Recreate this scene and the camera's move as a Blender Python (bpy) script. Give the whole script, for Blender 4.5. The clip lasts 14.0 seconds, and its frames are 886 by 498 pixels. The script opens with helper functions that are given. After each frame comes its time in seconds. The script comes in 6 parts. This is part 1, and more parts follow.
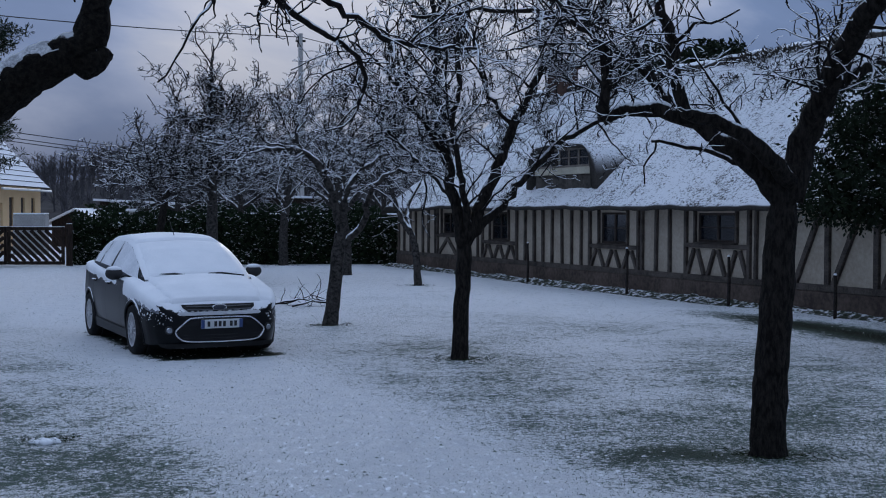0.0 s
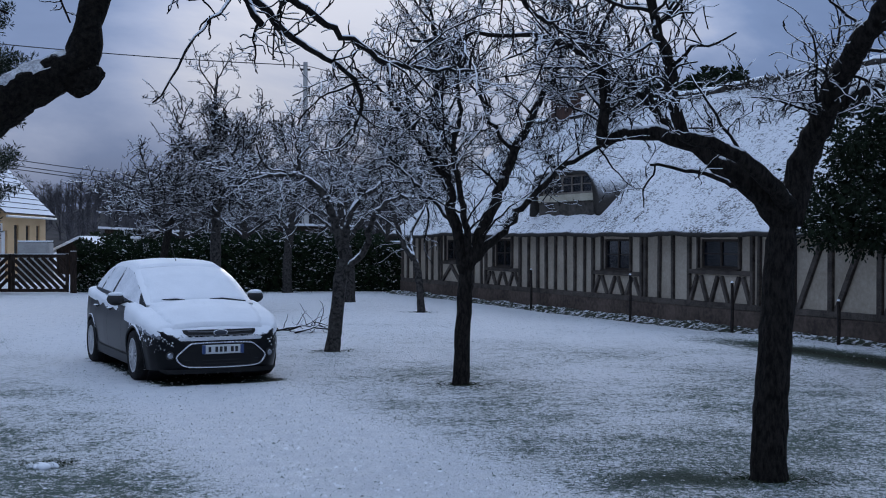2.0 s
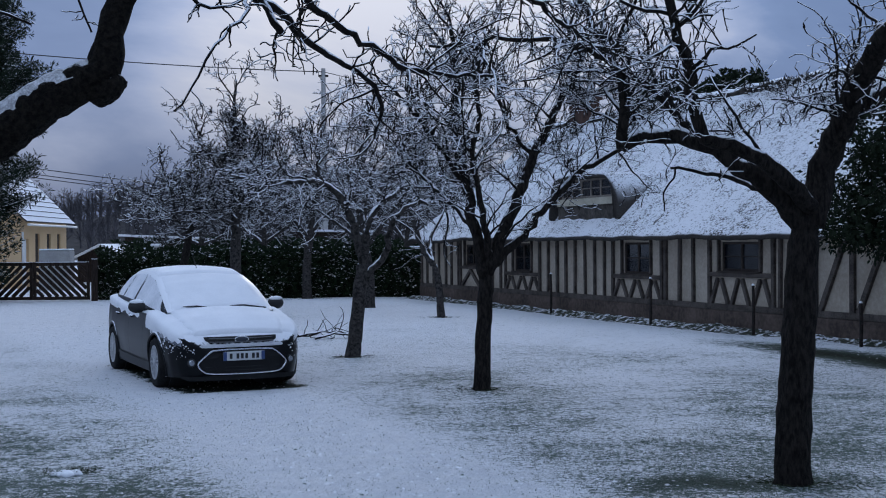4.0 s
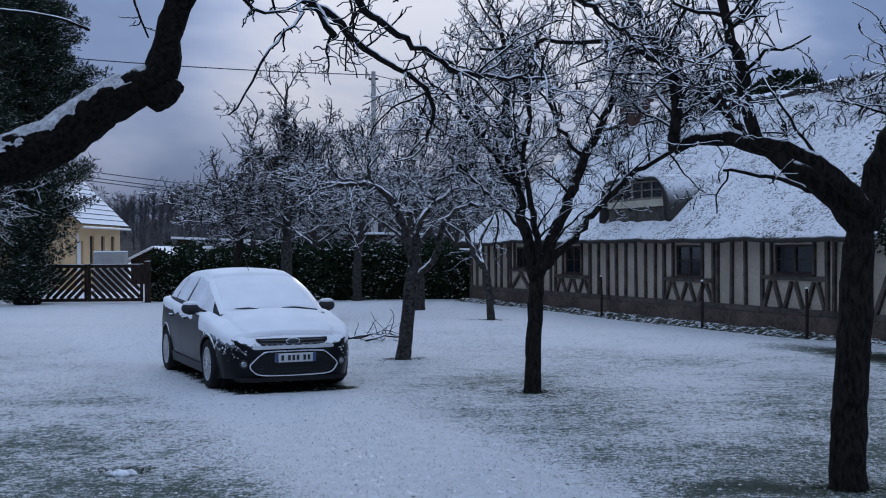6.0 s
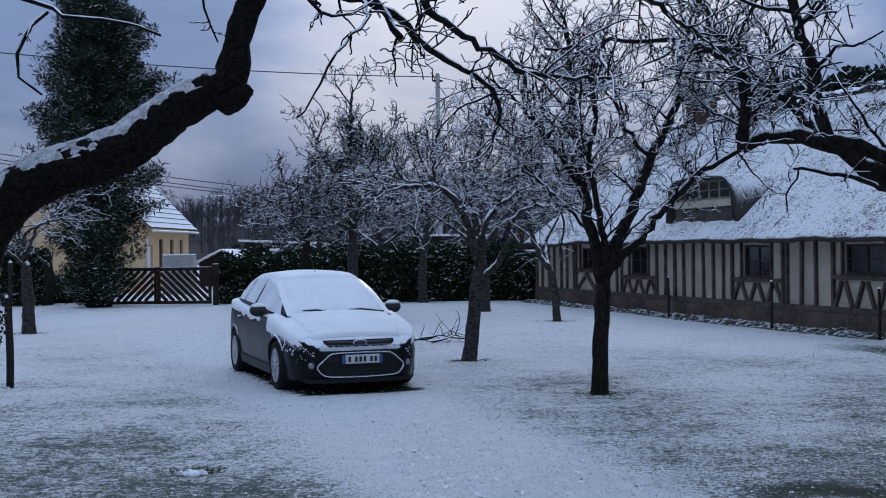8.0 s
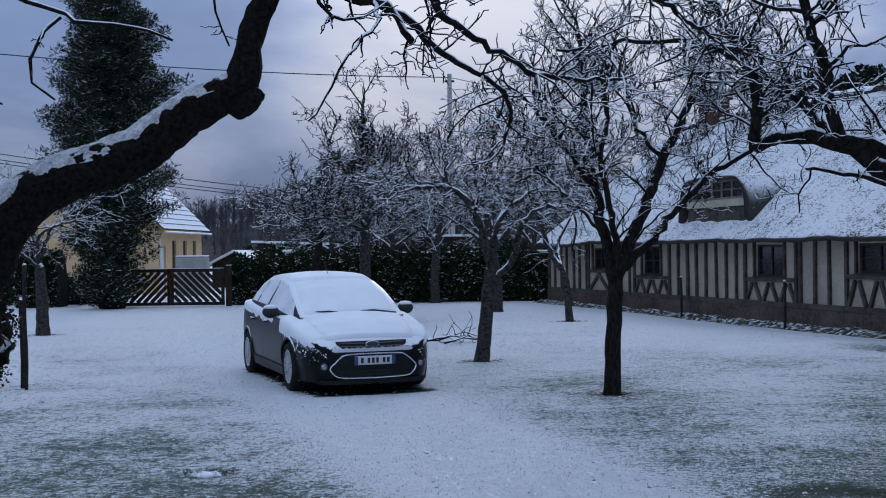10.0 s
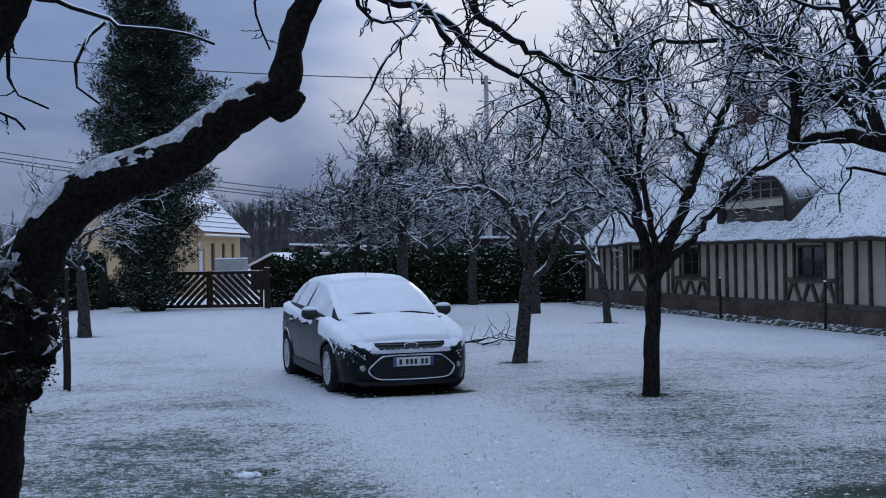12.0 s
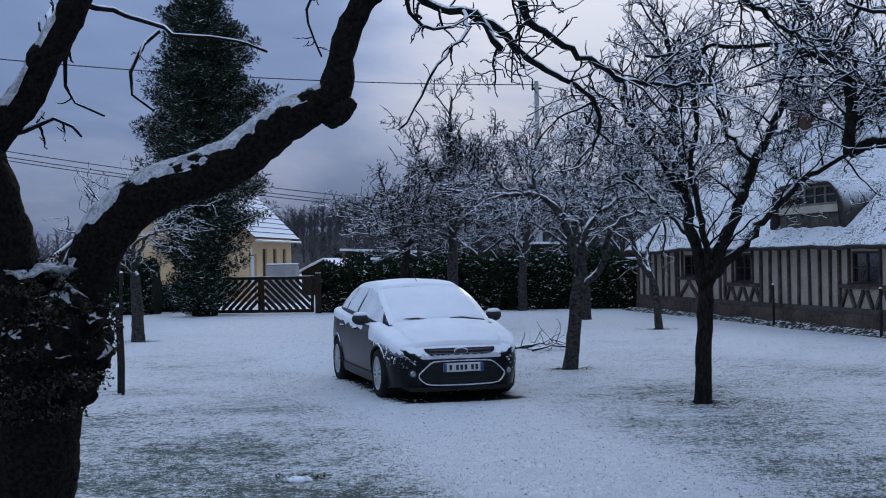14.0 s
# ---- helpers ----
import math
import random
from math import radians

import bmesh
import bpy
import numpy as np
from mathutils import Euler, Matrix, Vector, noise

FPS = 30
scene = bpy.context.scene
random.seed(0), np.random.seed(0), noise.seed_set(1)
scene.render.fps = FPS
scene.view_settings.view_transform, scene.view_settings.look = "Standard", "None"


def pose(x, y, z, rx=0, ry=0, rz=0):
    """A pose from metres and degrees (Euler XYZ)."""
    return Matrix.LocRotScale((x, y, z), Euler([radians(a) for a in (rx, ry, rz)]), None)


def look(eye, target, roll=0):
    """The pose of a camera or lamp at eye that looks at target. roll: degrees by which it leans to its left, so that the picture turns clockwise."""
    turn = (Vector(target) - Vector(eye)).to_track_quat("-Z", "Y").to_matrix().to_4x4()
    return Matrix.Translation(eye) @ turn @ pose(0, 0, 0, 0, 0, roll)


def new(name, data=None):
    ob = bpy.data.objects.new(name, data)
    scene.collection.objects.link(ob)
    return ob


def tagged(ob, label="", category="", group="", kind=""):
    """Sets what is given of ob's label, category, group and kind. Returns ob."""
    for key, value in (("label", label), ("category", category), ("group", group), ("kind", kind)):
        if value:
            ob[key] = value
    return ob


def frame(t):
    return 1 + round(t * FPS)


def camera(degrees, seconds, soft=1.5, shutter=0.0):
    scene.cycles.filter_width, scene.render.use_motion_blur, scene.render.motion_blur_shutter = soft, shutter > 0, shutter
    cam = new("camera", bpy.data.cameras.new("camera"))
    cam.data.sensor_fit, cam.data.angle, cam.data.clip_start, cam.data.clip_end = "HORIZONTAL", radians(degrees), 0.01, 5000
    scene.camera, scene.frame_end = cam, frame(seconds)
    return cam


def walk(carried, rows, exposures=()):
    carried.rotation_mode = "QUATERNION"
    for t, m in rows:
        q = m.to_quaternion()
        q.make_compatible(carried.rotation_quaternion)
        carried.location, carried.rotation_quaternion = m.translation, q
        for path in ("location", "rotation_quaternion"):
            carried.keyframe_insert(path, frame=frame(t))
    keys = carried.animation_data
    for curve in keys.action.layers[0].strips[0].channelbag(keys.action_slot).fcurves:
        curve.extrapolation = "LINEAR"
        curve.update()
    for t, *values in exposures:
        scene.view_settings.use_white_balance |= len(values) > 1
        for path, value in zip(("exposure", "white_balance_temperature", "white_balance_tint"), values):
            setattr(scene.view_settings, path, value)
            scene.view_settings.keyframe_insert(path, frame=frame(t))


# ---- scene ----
cam = camera(39.4, 14.0, 1.05)
PATH = [
    (0.0, pose(-0.023, 0.008, 1.813, 88.222, -0.138, -4.052)),
    (0.5, pose(-0.009, 0.004, 1.800, 88.626, -0.529, -4.072)),
    (1.0, pose(0.007, -0.005, 1.785, 89.070, -0.529, -3.993)),
    (1.5, pose(0.022, -0.004, 1.777, 89.338, -0.381, -3.883)),
    (2.0, pose(0.026, 0.011, 1.776, 89.530, -0.098, -3.810)),
    (2.5, pose(0.022, 0.034, 1.779, 89.627, 0.148, -3.765)),
    (5.0, pose(0.009, 0.001, 1.780, 89.809, 0.383, -1.947)),
    (5.5, pose(0.004, 0.000, 1.782, 89.843, 0.363, -1.324)),
    (6.0, pose(0.002, 0.001, 1.781, 89.883, 0.346, -0.649)),
    (6.5, pose(-0.000, 0.000, 1.780, 89.922, 0.350, 0.000)),
    (7.0, pose(-0.004, 0.004, 1.780, 89.957, 0.398, 0.732)),
    (7.5, pose(-0.009, 0.004, 1.778, 89.976, 0.522, 1.484)),
    (8.0, pose(-0.010, 0.002, 1.778, 89.984, 0.655, 2.351)),
    (10.5, pose(-0.003, -0.017, 1.789, 90.003, 0.845, 2.934)),
    (11.0, pose(-0.002, -0.032, 1.788, 90.010, 0.806, 2.858)),
    (11.5, pose(-0.006, -0.035, 1.785, 90.057, 0.971, 3.505)),
    (12.0, pose(-0.013, -0.038, 1.783, 90.119, 1.046, 4.643)),
    (12.5, pose(-0.016, -0.050, 1.783, 90.186, 1.058, 5.595)),
    (13.0, pose(-0.013, -0.056, 1.781, 90.280, 1.039, 6.364)),
    (13.5, pose(-0.015, -0.052, 1.781, 90.358, 1.086, 6.798)),
    (14.0, pose(-0.014, -0.045, 1.784, 90.422, 0.975, 6.963)),
]
walk(cam, PATH, [(0.0, -0.08), (0.8, 0.05), (2.0, 0.13), (14.0, 0.17)])

# ---------------------------------------------------------------- light
SUN_AZ, SUN_EL = radians(-8), radians(16)
world = bpy.data.worlds.new("sky")
scene.world = world
world.use_nodes = True
wn, wl = world.node_tree.nodes, world.node_tree.links
wn.clear()


def wnode(kind, **inputs):
    n = wn.new(kind)
    for k, v in inputs.items():
        n.inputs[k.replace("_", " ")].default_value = v
    return n


sky = wn.new("ShaderNodeTexSky")
sky.sky_type = "NISHITA"
sky.sun_disc = False
sky.sun_elevation, sky.sun_rotation = SUN_EL, SUN_AZ
sky_bg = wnode("ShaderNodeBackground", Strength=0.05)
wl.new(sky.outputs[0], sky_bg.inputs["Color"])
# overcast: soft cloud banks, brighter where the low sun stands behind them
geo = wn.new("ShaderNodeTexCoord")
warp = wn.new("ShaderNodeMapping")
warp.inputs["Scale"].default_value = (1.0, 1.0, 2.6)
wl.new(geo.outputs["Generated"], warp.inputs["Vector"])
cloud = wnode("ShaderNodeTexNoise", Scale=2.6, Detail=7.0, Roughness=0.55, Distortion=0.4)
wl.new(warp.outputs[0], cloud.inputs["Vector"])
dot = wn.new("ShaderNodeVectorMath")
dot.operation = "DOT_PRODUCT"
dot.inputs[1].default_value = (0.05, 0.985, 0.17)
wl.new(geo.outputs["Generated"], dot.inputs[0])
glow = wnode("ShaderNodeMapRange", From_Min=0.958, From_Max=1.0)
glow.interpolation_type = "SMOOTHERSTEP"
wl.new(dot.outputs["Value"], glow.inputs["Value"])
lit = wnode("ShaderNodeMath")
lit.operation = "MULTIPLY_ADD"
lit.inputs[1].default_value = 0.40
wl.new(glow.outputs[0], lit.inputs[0])
wl.new(cloud.outputs["Fac"], lit.inputs[2])
ramp = wn.new("ShaderNodeValToRGB")
els = ramp.color_ramp.elements
els[0].position, els[0].color = 0.36, (0.20, 0.30, 0.55, 1)
els[1].position, els[1].color = 0.86, (0.84, 0.89, 1.06, 1)
for p, c in ((0.46, (0.22, 0.325, 0.585, 1)), (0.56, (0.26, 0.375, 0.66, 1)), (0.69, (0.46, 0.57, 0.86, 1))):
    e = els.new(p)
    e.color = c
wl.new(lit.outputs[0], ramp.inputs[0])
cloud_bg = wnode("ShaderNodeBackground", Strength=0.85)
sep = wn.new("ShaderNodeSeparateXYZ")
wl.new(geo.outputs["Generated"], sep.inputs[0])
over = wnode("ShaderNodeMapRange", From_Min=0.04, From_Max=0.75, To_Min=0.44, To_Max=1.85)
wl.new(sep.outputs["Z"], over.inputs["Value"])
wl.new(over.outputs[0], cloud_bg.inputs["Strength"])
high = wnode("ShaderNodeMapRange", From_Min=0.15, From_Max=0.6)
wl.new(sep.outputs["Z"], high.inputs["Value"])
tint = wn.new("ShaderNodeMix")
tint.data_type, tint.blend_type = "RGBA", "MULTIPLY"
tint.inputs[7].default_value = (1.14, 1.03, 0.86, 1)
wl.new(high.outputs[0], tint.inputs[0])
wl.new(ramp.outputs[0], tint.inputs[6])
wl.new(tint.outputs[2], cloud_bg.inputs["Color"])
mixed = wnode("ShaderNodeMixShader", Fac=0.985)
wl.new(sky_bg.outputs[0], mixed.inputs[1])
wl.new(cloud_bg.outputs[0], mixed.inputs[2])
out = wn.new("ShaderNodeOutputWorld")
wl.new(mixed.outputs[0], out.inputs["Surface"])

sun_data = bpy.data.lights.new("sun", "SUN")
sun_data.energy, sun_data.angle, sun_data.color = 0.5, radians(25), (1.0, 0.95, 0.9)
sun = new("sun", sun_data)
sun.matrix_world = look((2, 60, 22), (0, 0, 0))


# ---------------------------------------------------------------- materials
def material(name, colour, rough=0.8, metal=0.0):
    m = bpy.data.materials.new(name)
    m.use_nodes = True
    b = m.node_tree.nodes["Principled BSDF"]
    b.inputs["Base Color"].default_value = (*colour, 1)
    b.inputs["Roughness"].default_value, b.inputs["Metallic"].default_value = rough, metal
    b.inputs["Specular IOR Level"].default_value = 0.5 if rough < 0.7 else 0.12
    return m


def noise_node(m, scale, detail=4.0, rough=0.6, stretch=None):
    nt = m.node_tree
    co = nt.nodes.new("ShaderNodeTexCoord")
    n = nt.nodes.new("ShaderNodeTexNoise")
    n.inputs["Scale"].default_value, n.inputs["Detail"].default_value, n.inputs["Roughness"].default_value = scale, detail, rough
    if stretch:
        mp = nt.nodes.new("ShaderNodeMapping")
        mp.inputs["Scale"].default_value = stretch
        nt.links.new(co.outputs["Object"], mp.inputs["Vector"])
        nt.links.new(mp.outputs[0], n.inputs["Vector"])
    else:
        nt.links.new(co.outputs["Object"], n.inputs["Vector"])
    return n.outputs["Fac"]


def math_node(m, op, a, b=None, c=None):
    n = m.node_tree.nodes.new("ShaderNodeMath")
    n.operation = op
    for k, v in enumerate((a, b, c)):
        if v is None:
            continue
        if isinstance(v, (int, float)):
            n.inputs[k].default_value = v
        else:
            m.node_tree.links.new(v, n.inputs[k])
    return n.outputs[0]


def range_node(m, v, lo, hi, a=0.0, b=1.0):
    n = m.node_tree.nodes.new("ShaderNodeMapRange")
    n.interpolation_type = "SMOOTHSTEP"
    for k, x in (("From Min", lo), ("From Max", hi), ("To Min", a), ("To Max", b)):
        n.inputs[k].default_value = x
    m.node_tree.links.new(v, n.inputs["Value"])
    return n.outputs[0]


def mix_node(m, fac, a, b):
    n = m.node_tree.nodes.new("ShaderNodeMix")
    n.data_type = "RGBA"
    for k, v in ((0, fac), (6, a), (7, b)):
        if isinstance(v, tuple):
            n.inputs[k].default_value = (*v, 1)
        elif isinstance(v, (int, float)):
            n.inputs[k].default_value = v
        else:
            m.node_tree.links.new(v, n.inputs[k])
    return n.outputs[2]


def paint(m, colour):
    m.node_tree.links.new(colour, m.node_tree.nodes["Principled BSDF"].inputs["Base Color"])


def bump(m, height, strength=0.5, distance=0.01):
    n = m.node_tree.nodes.new("ShaderNodeBump")
    n.inputs["Strength"].default_value, n.inputs["Distance"].default_value = strength, distance
    m.node_tree.links.new(height, n.inputs["Height"])
    m.node_tree.links.new(n.outputs[0], m.node_tree.nodes["Principled BSDF"].inputs["Normal"])


def up_facing(m):
    g = m.node_tree.nodes.new("ShaderNodeNewGeometry")
    s = m.node_tree.nodes.new("ShaderNodeSeparateXYZ")
    m.node_tree.links.new(g.outputs["Normal"], s.inputs[0])
    return s.outputs["Z"]


SNOW = (0.84, 0.855, 0.88)


def rough_two(name, dark, light, fine, coarse, rough=0.85, relief=0.4, depth=0.01, stretch=None):
    """A surface that varies at two scales, with relief."""
    m = material(name, light, rough)
    a, b = noise_node(m, fine, 5, 0.65, stretch), noise_node(m, coarse, 3, 0.5)
    f = math_node(m, "MULTIPLY_ADD", b, 0.6, math_node(m, "MULTIPLY", a, 0.6))
    paint(m, mix_node(m, range_node(m, f, 0.38, 0.82), dark, light))
    bump(m, a, relief, depth)
    return m


def snowed(name, dark, light, fine, lo, hi, spread=0.5, patch=6.0, rough=0.9, relief=0.6, depth=0.02, stretch=None):
    """A surface on whose upper sides snow lies in uneven patches."""
    m = material(name, light, rough)
    a, b = noise_node(m, fine, 5, 0.65, stretch), noise_node(m, patch, 4, 0.6)
    base = mix_node(m, range_node(m, a, 0.3, 0.7), dark, light)
    z = math_node(m, "MULTIPLY_ADD", math_node(m, "SUBTRACT", b, 0.5), spread, up_facing(m))
    paint(m, mix_node(m, range_node(m, z, lo, hi), base, SNOW))
    bump(m, a, relief, depth)
    return m


M = {}
M["snow"] = rough_two("snow", (0.78, 0.795, 0.82), (0.88, 0.89, 0.91), 60, 3, 0.75, 0.35, 0.01)
M["snow_crust"] = rough_two("snow_crust", (0.30, 0.30, 0.31), (0.88, 0.89, 0.91), 110, 30, 0.8, 0.9, 0.02)
M["bark"] = snowed("bark", (0.004, 0.0035, 0.003), (0.03, 0.025, 0.021), 34, 0.50, 0.68, 0.9, 14.0, relief=1.0, depth=0.04, stretch=(1, 1, 0.35))
M["bark_pale"] = snowed("bark_pale", (0.011, 0.010, 0.009), (0.075, 0.068, 0.063), 18, 0.34, 0.52, 0.8, 8.0)
M["bark_near"] = snowed("bark_near", (0.002, 0.0018, 0.0016), (0.024, 0.020, 0.015), 55, 0.62, 0.78, 0.9, 30.0, relief=1.0, depth=0.05)
M["mid_twig"] = snowed("mid_twig", (0.010, 0.009, 0.009), (0.032, 0.028, 0.026), 20, 0.36, 0.66, 1.0, 3.0)
M["twig"] = snowed("twig", (0.007, 0.006, 0.006), (0.022, 0.019, 0.017), 30, 0.26, 0.52, 1.2, 6.0)
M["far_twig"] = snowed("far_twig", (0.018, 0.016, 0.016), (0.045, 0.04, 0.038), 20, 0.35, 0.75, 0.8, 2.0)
M["wood_dark"] = snowed("wood_dark", (0.014, 0.010, 0.008), (0.048, 0.034, 0.027), 20, 0.82, 0.98, 0.3, 6.0, stretch=(1, 1, 0.2))
M["timber"] = rough_two("timber", (0.035, 0.029, 0.025), (0.12, 0.10, 0.085), 30, 4, 0.85, 0.5, 0.01)
M["daub"] = rough_two("daub", (0.30, 0.25, 0.195), (0.46, 0.395, 0.315), 14, 1.2, 0.9, 0.3, 0.01)
M["plinth"] = rough_two("plinth", (0.05, 0.038, 0.032), (0.14, 0.105, 0.085), 12, 1.5, 0.9, 0.6, 0.02)
M["glass_dark"] = material("window_glass", (0.012, 0.014, 0.018), 0.12)
M["frame_dark"] = rough_two("frame_dark", (0.03, 0.024, 0.02), (0.07, 0.055, 0.045), 20, 3, 0.7)
M["frame_pale"] = rough_two("frame_pale", (0.12, 0.10, 0.085), (0.26, 0.225, 0.19), 20, 3, 0.7)
M["cream"] = rough_two("cream_board", (0.34, 0.31, 0.24), (0.5, 0.46, 0.36), 20, 3, 0.7, 0.3)
M["straw"] = rough_two("straw", (0.03, 0.027, 0.024), (0.13, 0.115, 0.10), 40, 3, 0.95, 0.9, 0.03, (1, 1, 0.3))
M["brick"] = rough_two("brick", (0.04, 0.027, 0.023), (0.10, 0.06, 0.047), 9, 2, 0.9, 0.6)
M["render_beige"] = rough_two("beige_render", (0.60, 0.40, 0.215), (0.72, 0.505, 0.29), 30, 0.6, 0.9, 0.2)
M["white"] = rough_two("white_paint", (0.66, 0.66, 0.64), (0.8, 0.8, 0.78), 15, 1, 0.5, 0.1)
M["tile_roof"] = snowed("roof_tile", (0.05, 0.045, 0.04), (0.13, 0.11, 0.10), 12, 0.35, 0.6, 0.3, 2.0)
M["concrete"] = rough_two("concrete", (0.28, 0.27, 0.26), (0.42, 0.41, 0.39), 20, 2, 0.85, 0.3)
M["cable"] = material("cable", (0.02, 0.02, 0.022), 0.6)
M["iron"] = snowed("iron", (0.012, 0.011, 0.011), (0.045, 0.035, 0.03), 30, 0.6, 0.8, 0.3, 8.0)
M["evergreen"] = snowed("evergreen", (0.006, 0.010, 0.006), (0.022, 0.032, 0.016), 6, 0.80, 1.05, 0.7, 3.0)
M["conifer"] = snowed("conifer", (0.008, 0.014, 0.009), (0.03, 0.042, 0.026), 5, 0.66, 0.98, 1.0, 2.5)
M["hedge_leaf"] = snowed("hedge_leaf", (0.006, 0.011, 0.006), (0.026, 0.042, 0.018), 5, 0.74, 1.0, 0.9, 1.2)
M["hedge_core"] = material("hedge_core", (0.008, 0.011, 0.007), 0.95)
M["ivy"] = snowed("ivy", (0.008, 0.008, 0.006), (0.07, 0.06, 0.045), 12, 0.86, 1.10, 0.9, 5.0)
M["car_paint"] = snowed("car_paint", (0.004, 0.0045, 0.0055), (0.008, 0.0085, 0.010), 4, 0.50, 0.64, 0.75, 14.0, 0.30, 0.05, 0.004)
M["car_paint"].node_tree.nodes["Principled BSDF"].inputs["Specular IOR Level"].default_value = 0.14
M["black_plastic"] = material("black_plastic", (0.012, 0.012, 0.013), 0.6)
M["tyre"] = rough_two("tyre", (0.010, 0.010, 0.010), (0.025, 0.024, 0.024), 40, 6, 0.9, 0.4)
M["alloy"] = rough_two("alloy", (0.30, 0.30, 0.31), (0.55, 0.55, 0.56), 30, 6, 0.4, 0.1)
M["chrome"] = material("chrome", (0.72, 0.73, 0.75), 0.25, 0.9)
M["plate"] = material("plate_white", (0.52, 0.53, 0.53), 0.5)
M["plate_blue"] = material("plate_blue", (0.03, 0.06, 0.17), 0.5)
M["badge"] = material("badge_blue", (0.03, 0.035, 0.05), 0.3)
M["frost_glass"] = rough_two("frosted_glass", (0.62, 0.64, 0.67), (0.82, 0.83, 0.86), 25, 3, 0.6, 0.2)
M["lamp_glass"] = snowed("lamp_glass", (0.10, 0.11, 0.13), (0.35, 0.37, 0.40), 10, 0.35, 0.6, 0.8, 10.0, 0.2)


# ---------------------------------------------------------------- building helpers
def thing(name, label, category, m=None, group="", kind=""):
    ob = new(name)
    ob.empty_display_size = 0.2
    if m is not None:
        ob.matrix_world = m
    return tagged(ob, label, category, group, kind)


def mesh_of(name, bm, mat, smooth=False):
    me = bpy.data.meshes.new(name)
    if isinstance(bm, tuple):
        me.from_pydata(bm[0], [], bm[1])
    else:
        bm.normal_update()
        bm.to_mesh(me)
        bm.free()
    for x in mat if isinstance(mat, (list, tuple)) else [mat]:
        me.materials.append(x)
    if smooth:
        me.polygons.foreach_set("use_smooth", [True] * len(me.polygons))
    return me


def part(name, bm, mat, parent, label="", smooth=False):
    ob = new(name, mesh_of(name, bm, mat, smooth))
    ob.parent = parent
    return tagged(ob, label) if label else ob


def lone(name, bm, mat, label, category, kind="", smooth=False):
    return tagged(new(name, mesh_of(name, bm, mat, smooth)), label, category, "", kind)


def box(bm, lo, hi, m=None, bevel=0.0):
    """A box between two corners, with bevelled edges."""
    c = [(a + b) / 2 for a, b in zip(lo, hi)]
    s = [abs(b - a) for a, b in zip(lo, hi)]
    mat = Matrix.Translation(c) @ Matrix.Diagonal((*s, 1))
    r = bmesh.ops.create_cube(bm, size=1, matrix=(m @ mat) if m is not None else mat)
    if bevel:
        edges = {e for v in r["verts"] for e in v.link_edges}
        bmesh.ops.bevel(bm, geom=list(edges), offset=bevel, segments=1, affect="EDGES")
    return bm


def boxed(lo, hi, m=None, bevel=0.008):
    return box(bmesh.new(), lo, hi, m, bevel)


def beam(a, b, wide, thick, bevel=0.006, side=(0, 0, 1)):
    """A squared timber from a to b; 'wide' across, 'thick' along side."""
    a, b = Vector(a), Vector(b)
    x = (b - a).normalized()
    z = Vector(side)
    y = z.cross(x).normalized()
    z = x.cross(y)
    m = Matrix((x, y, z)).transposed().to_4x4()
    m.translation = a
    return boxed((0, -wide / 2, -thick / 2), ((b - a).length, wide / 2, thick / 2), m, bevel)


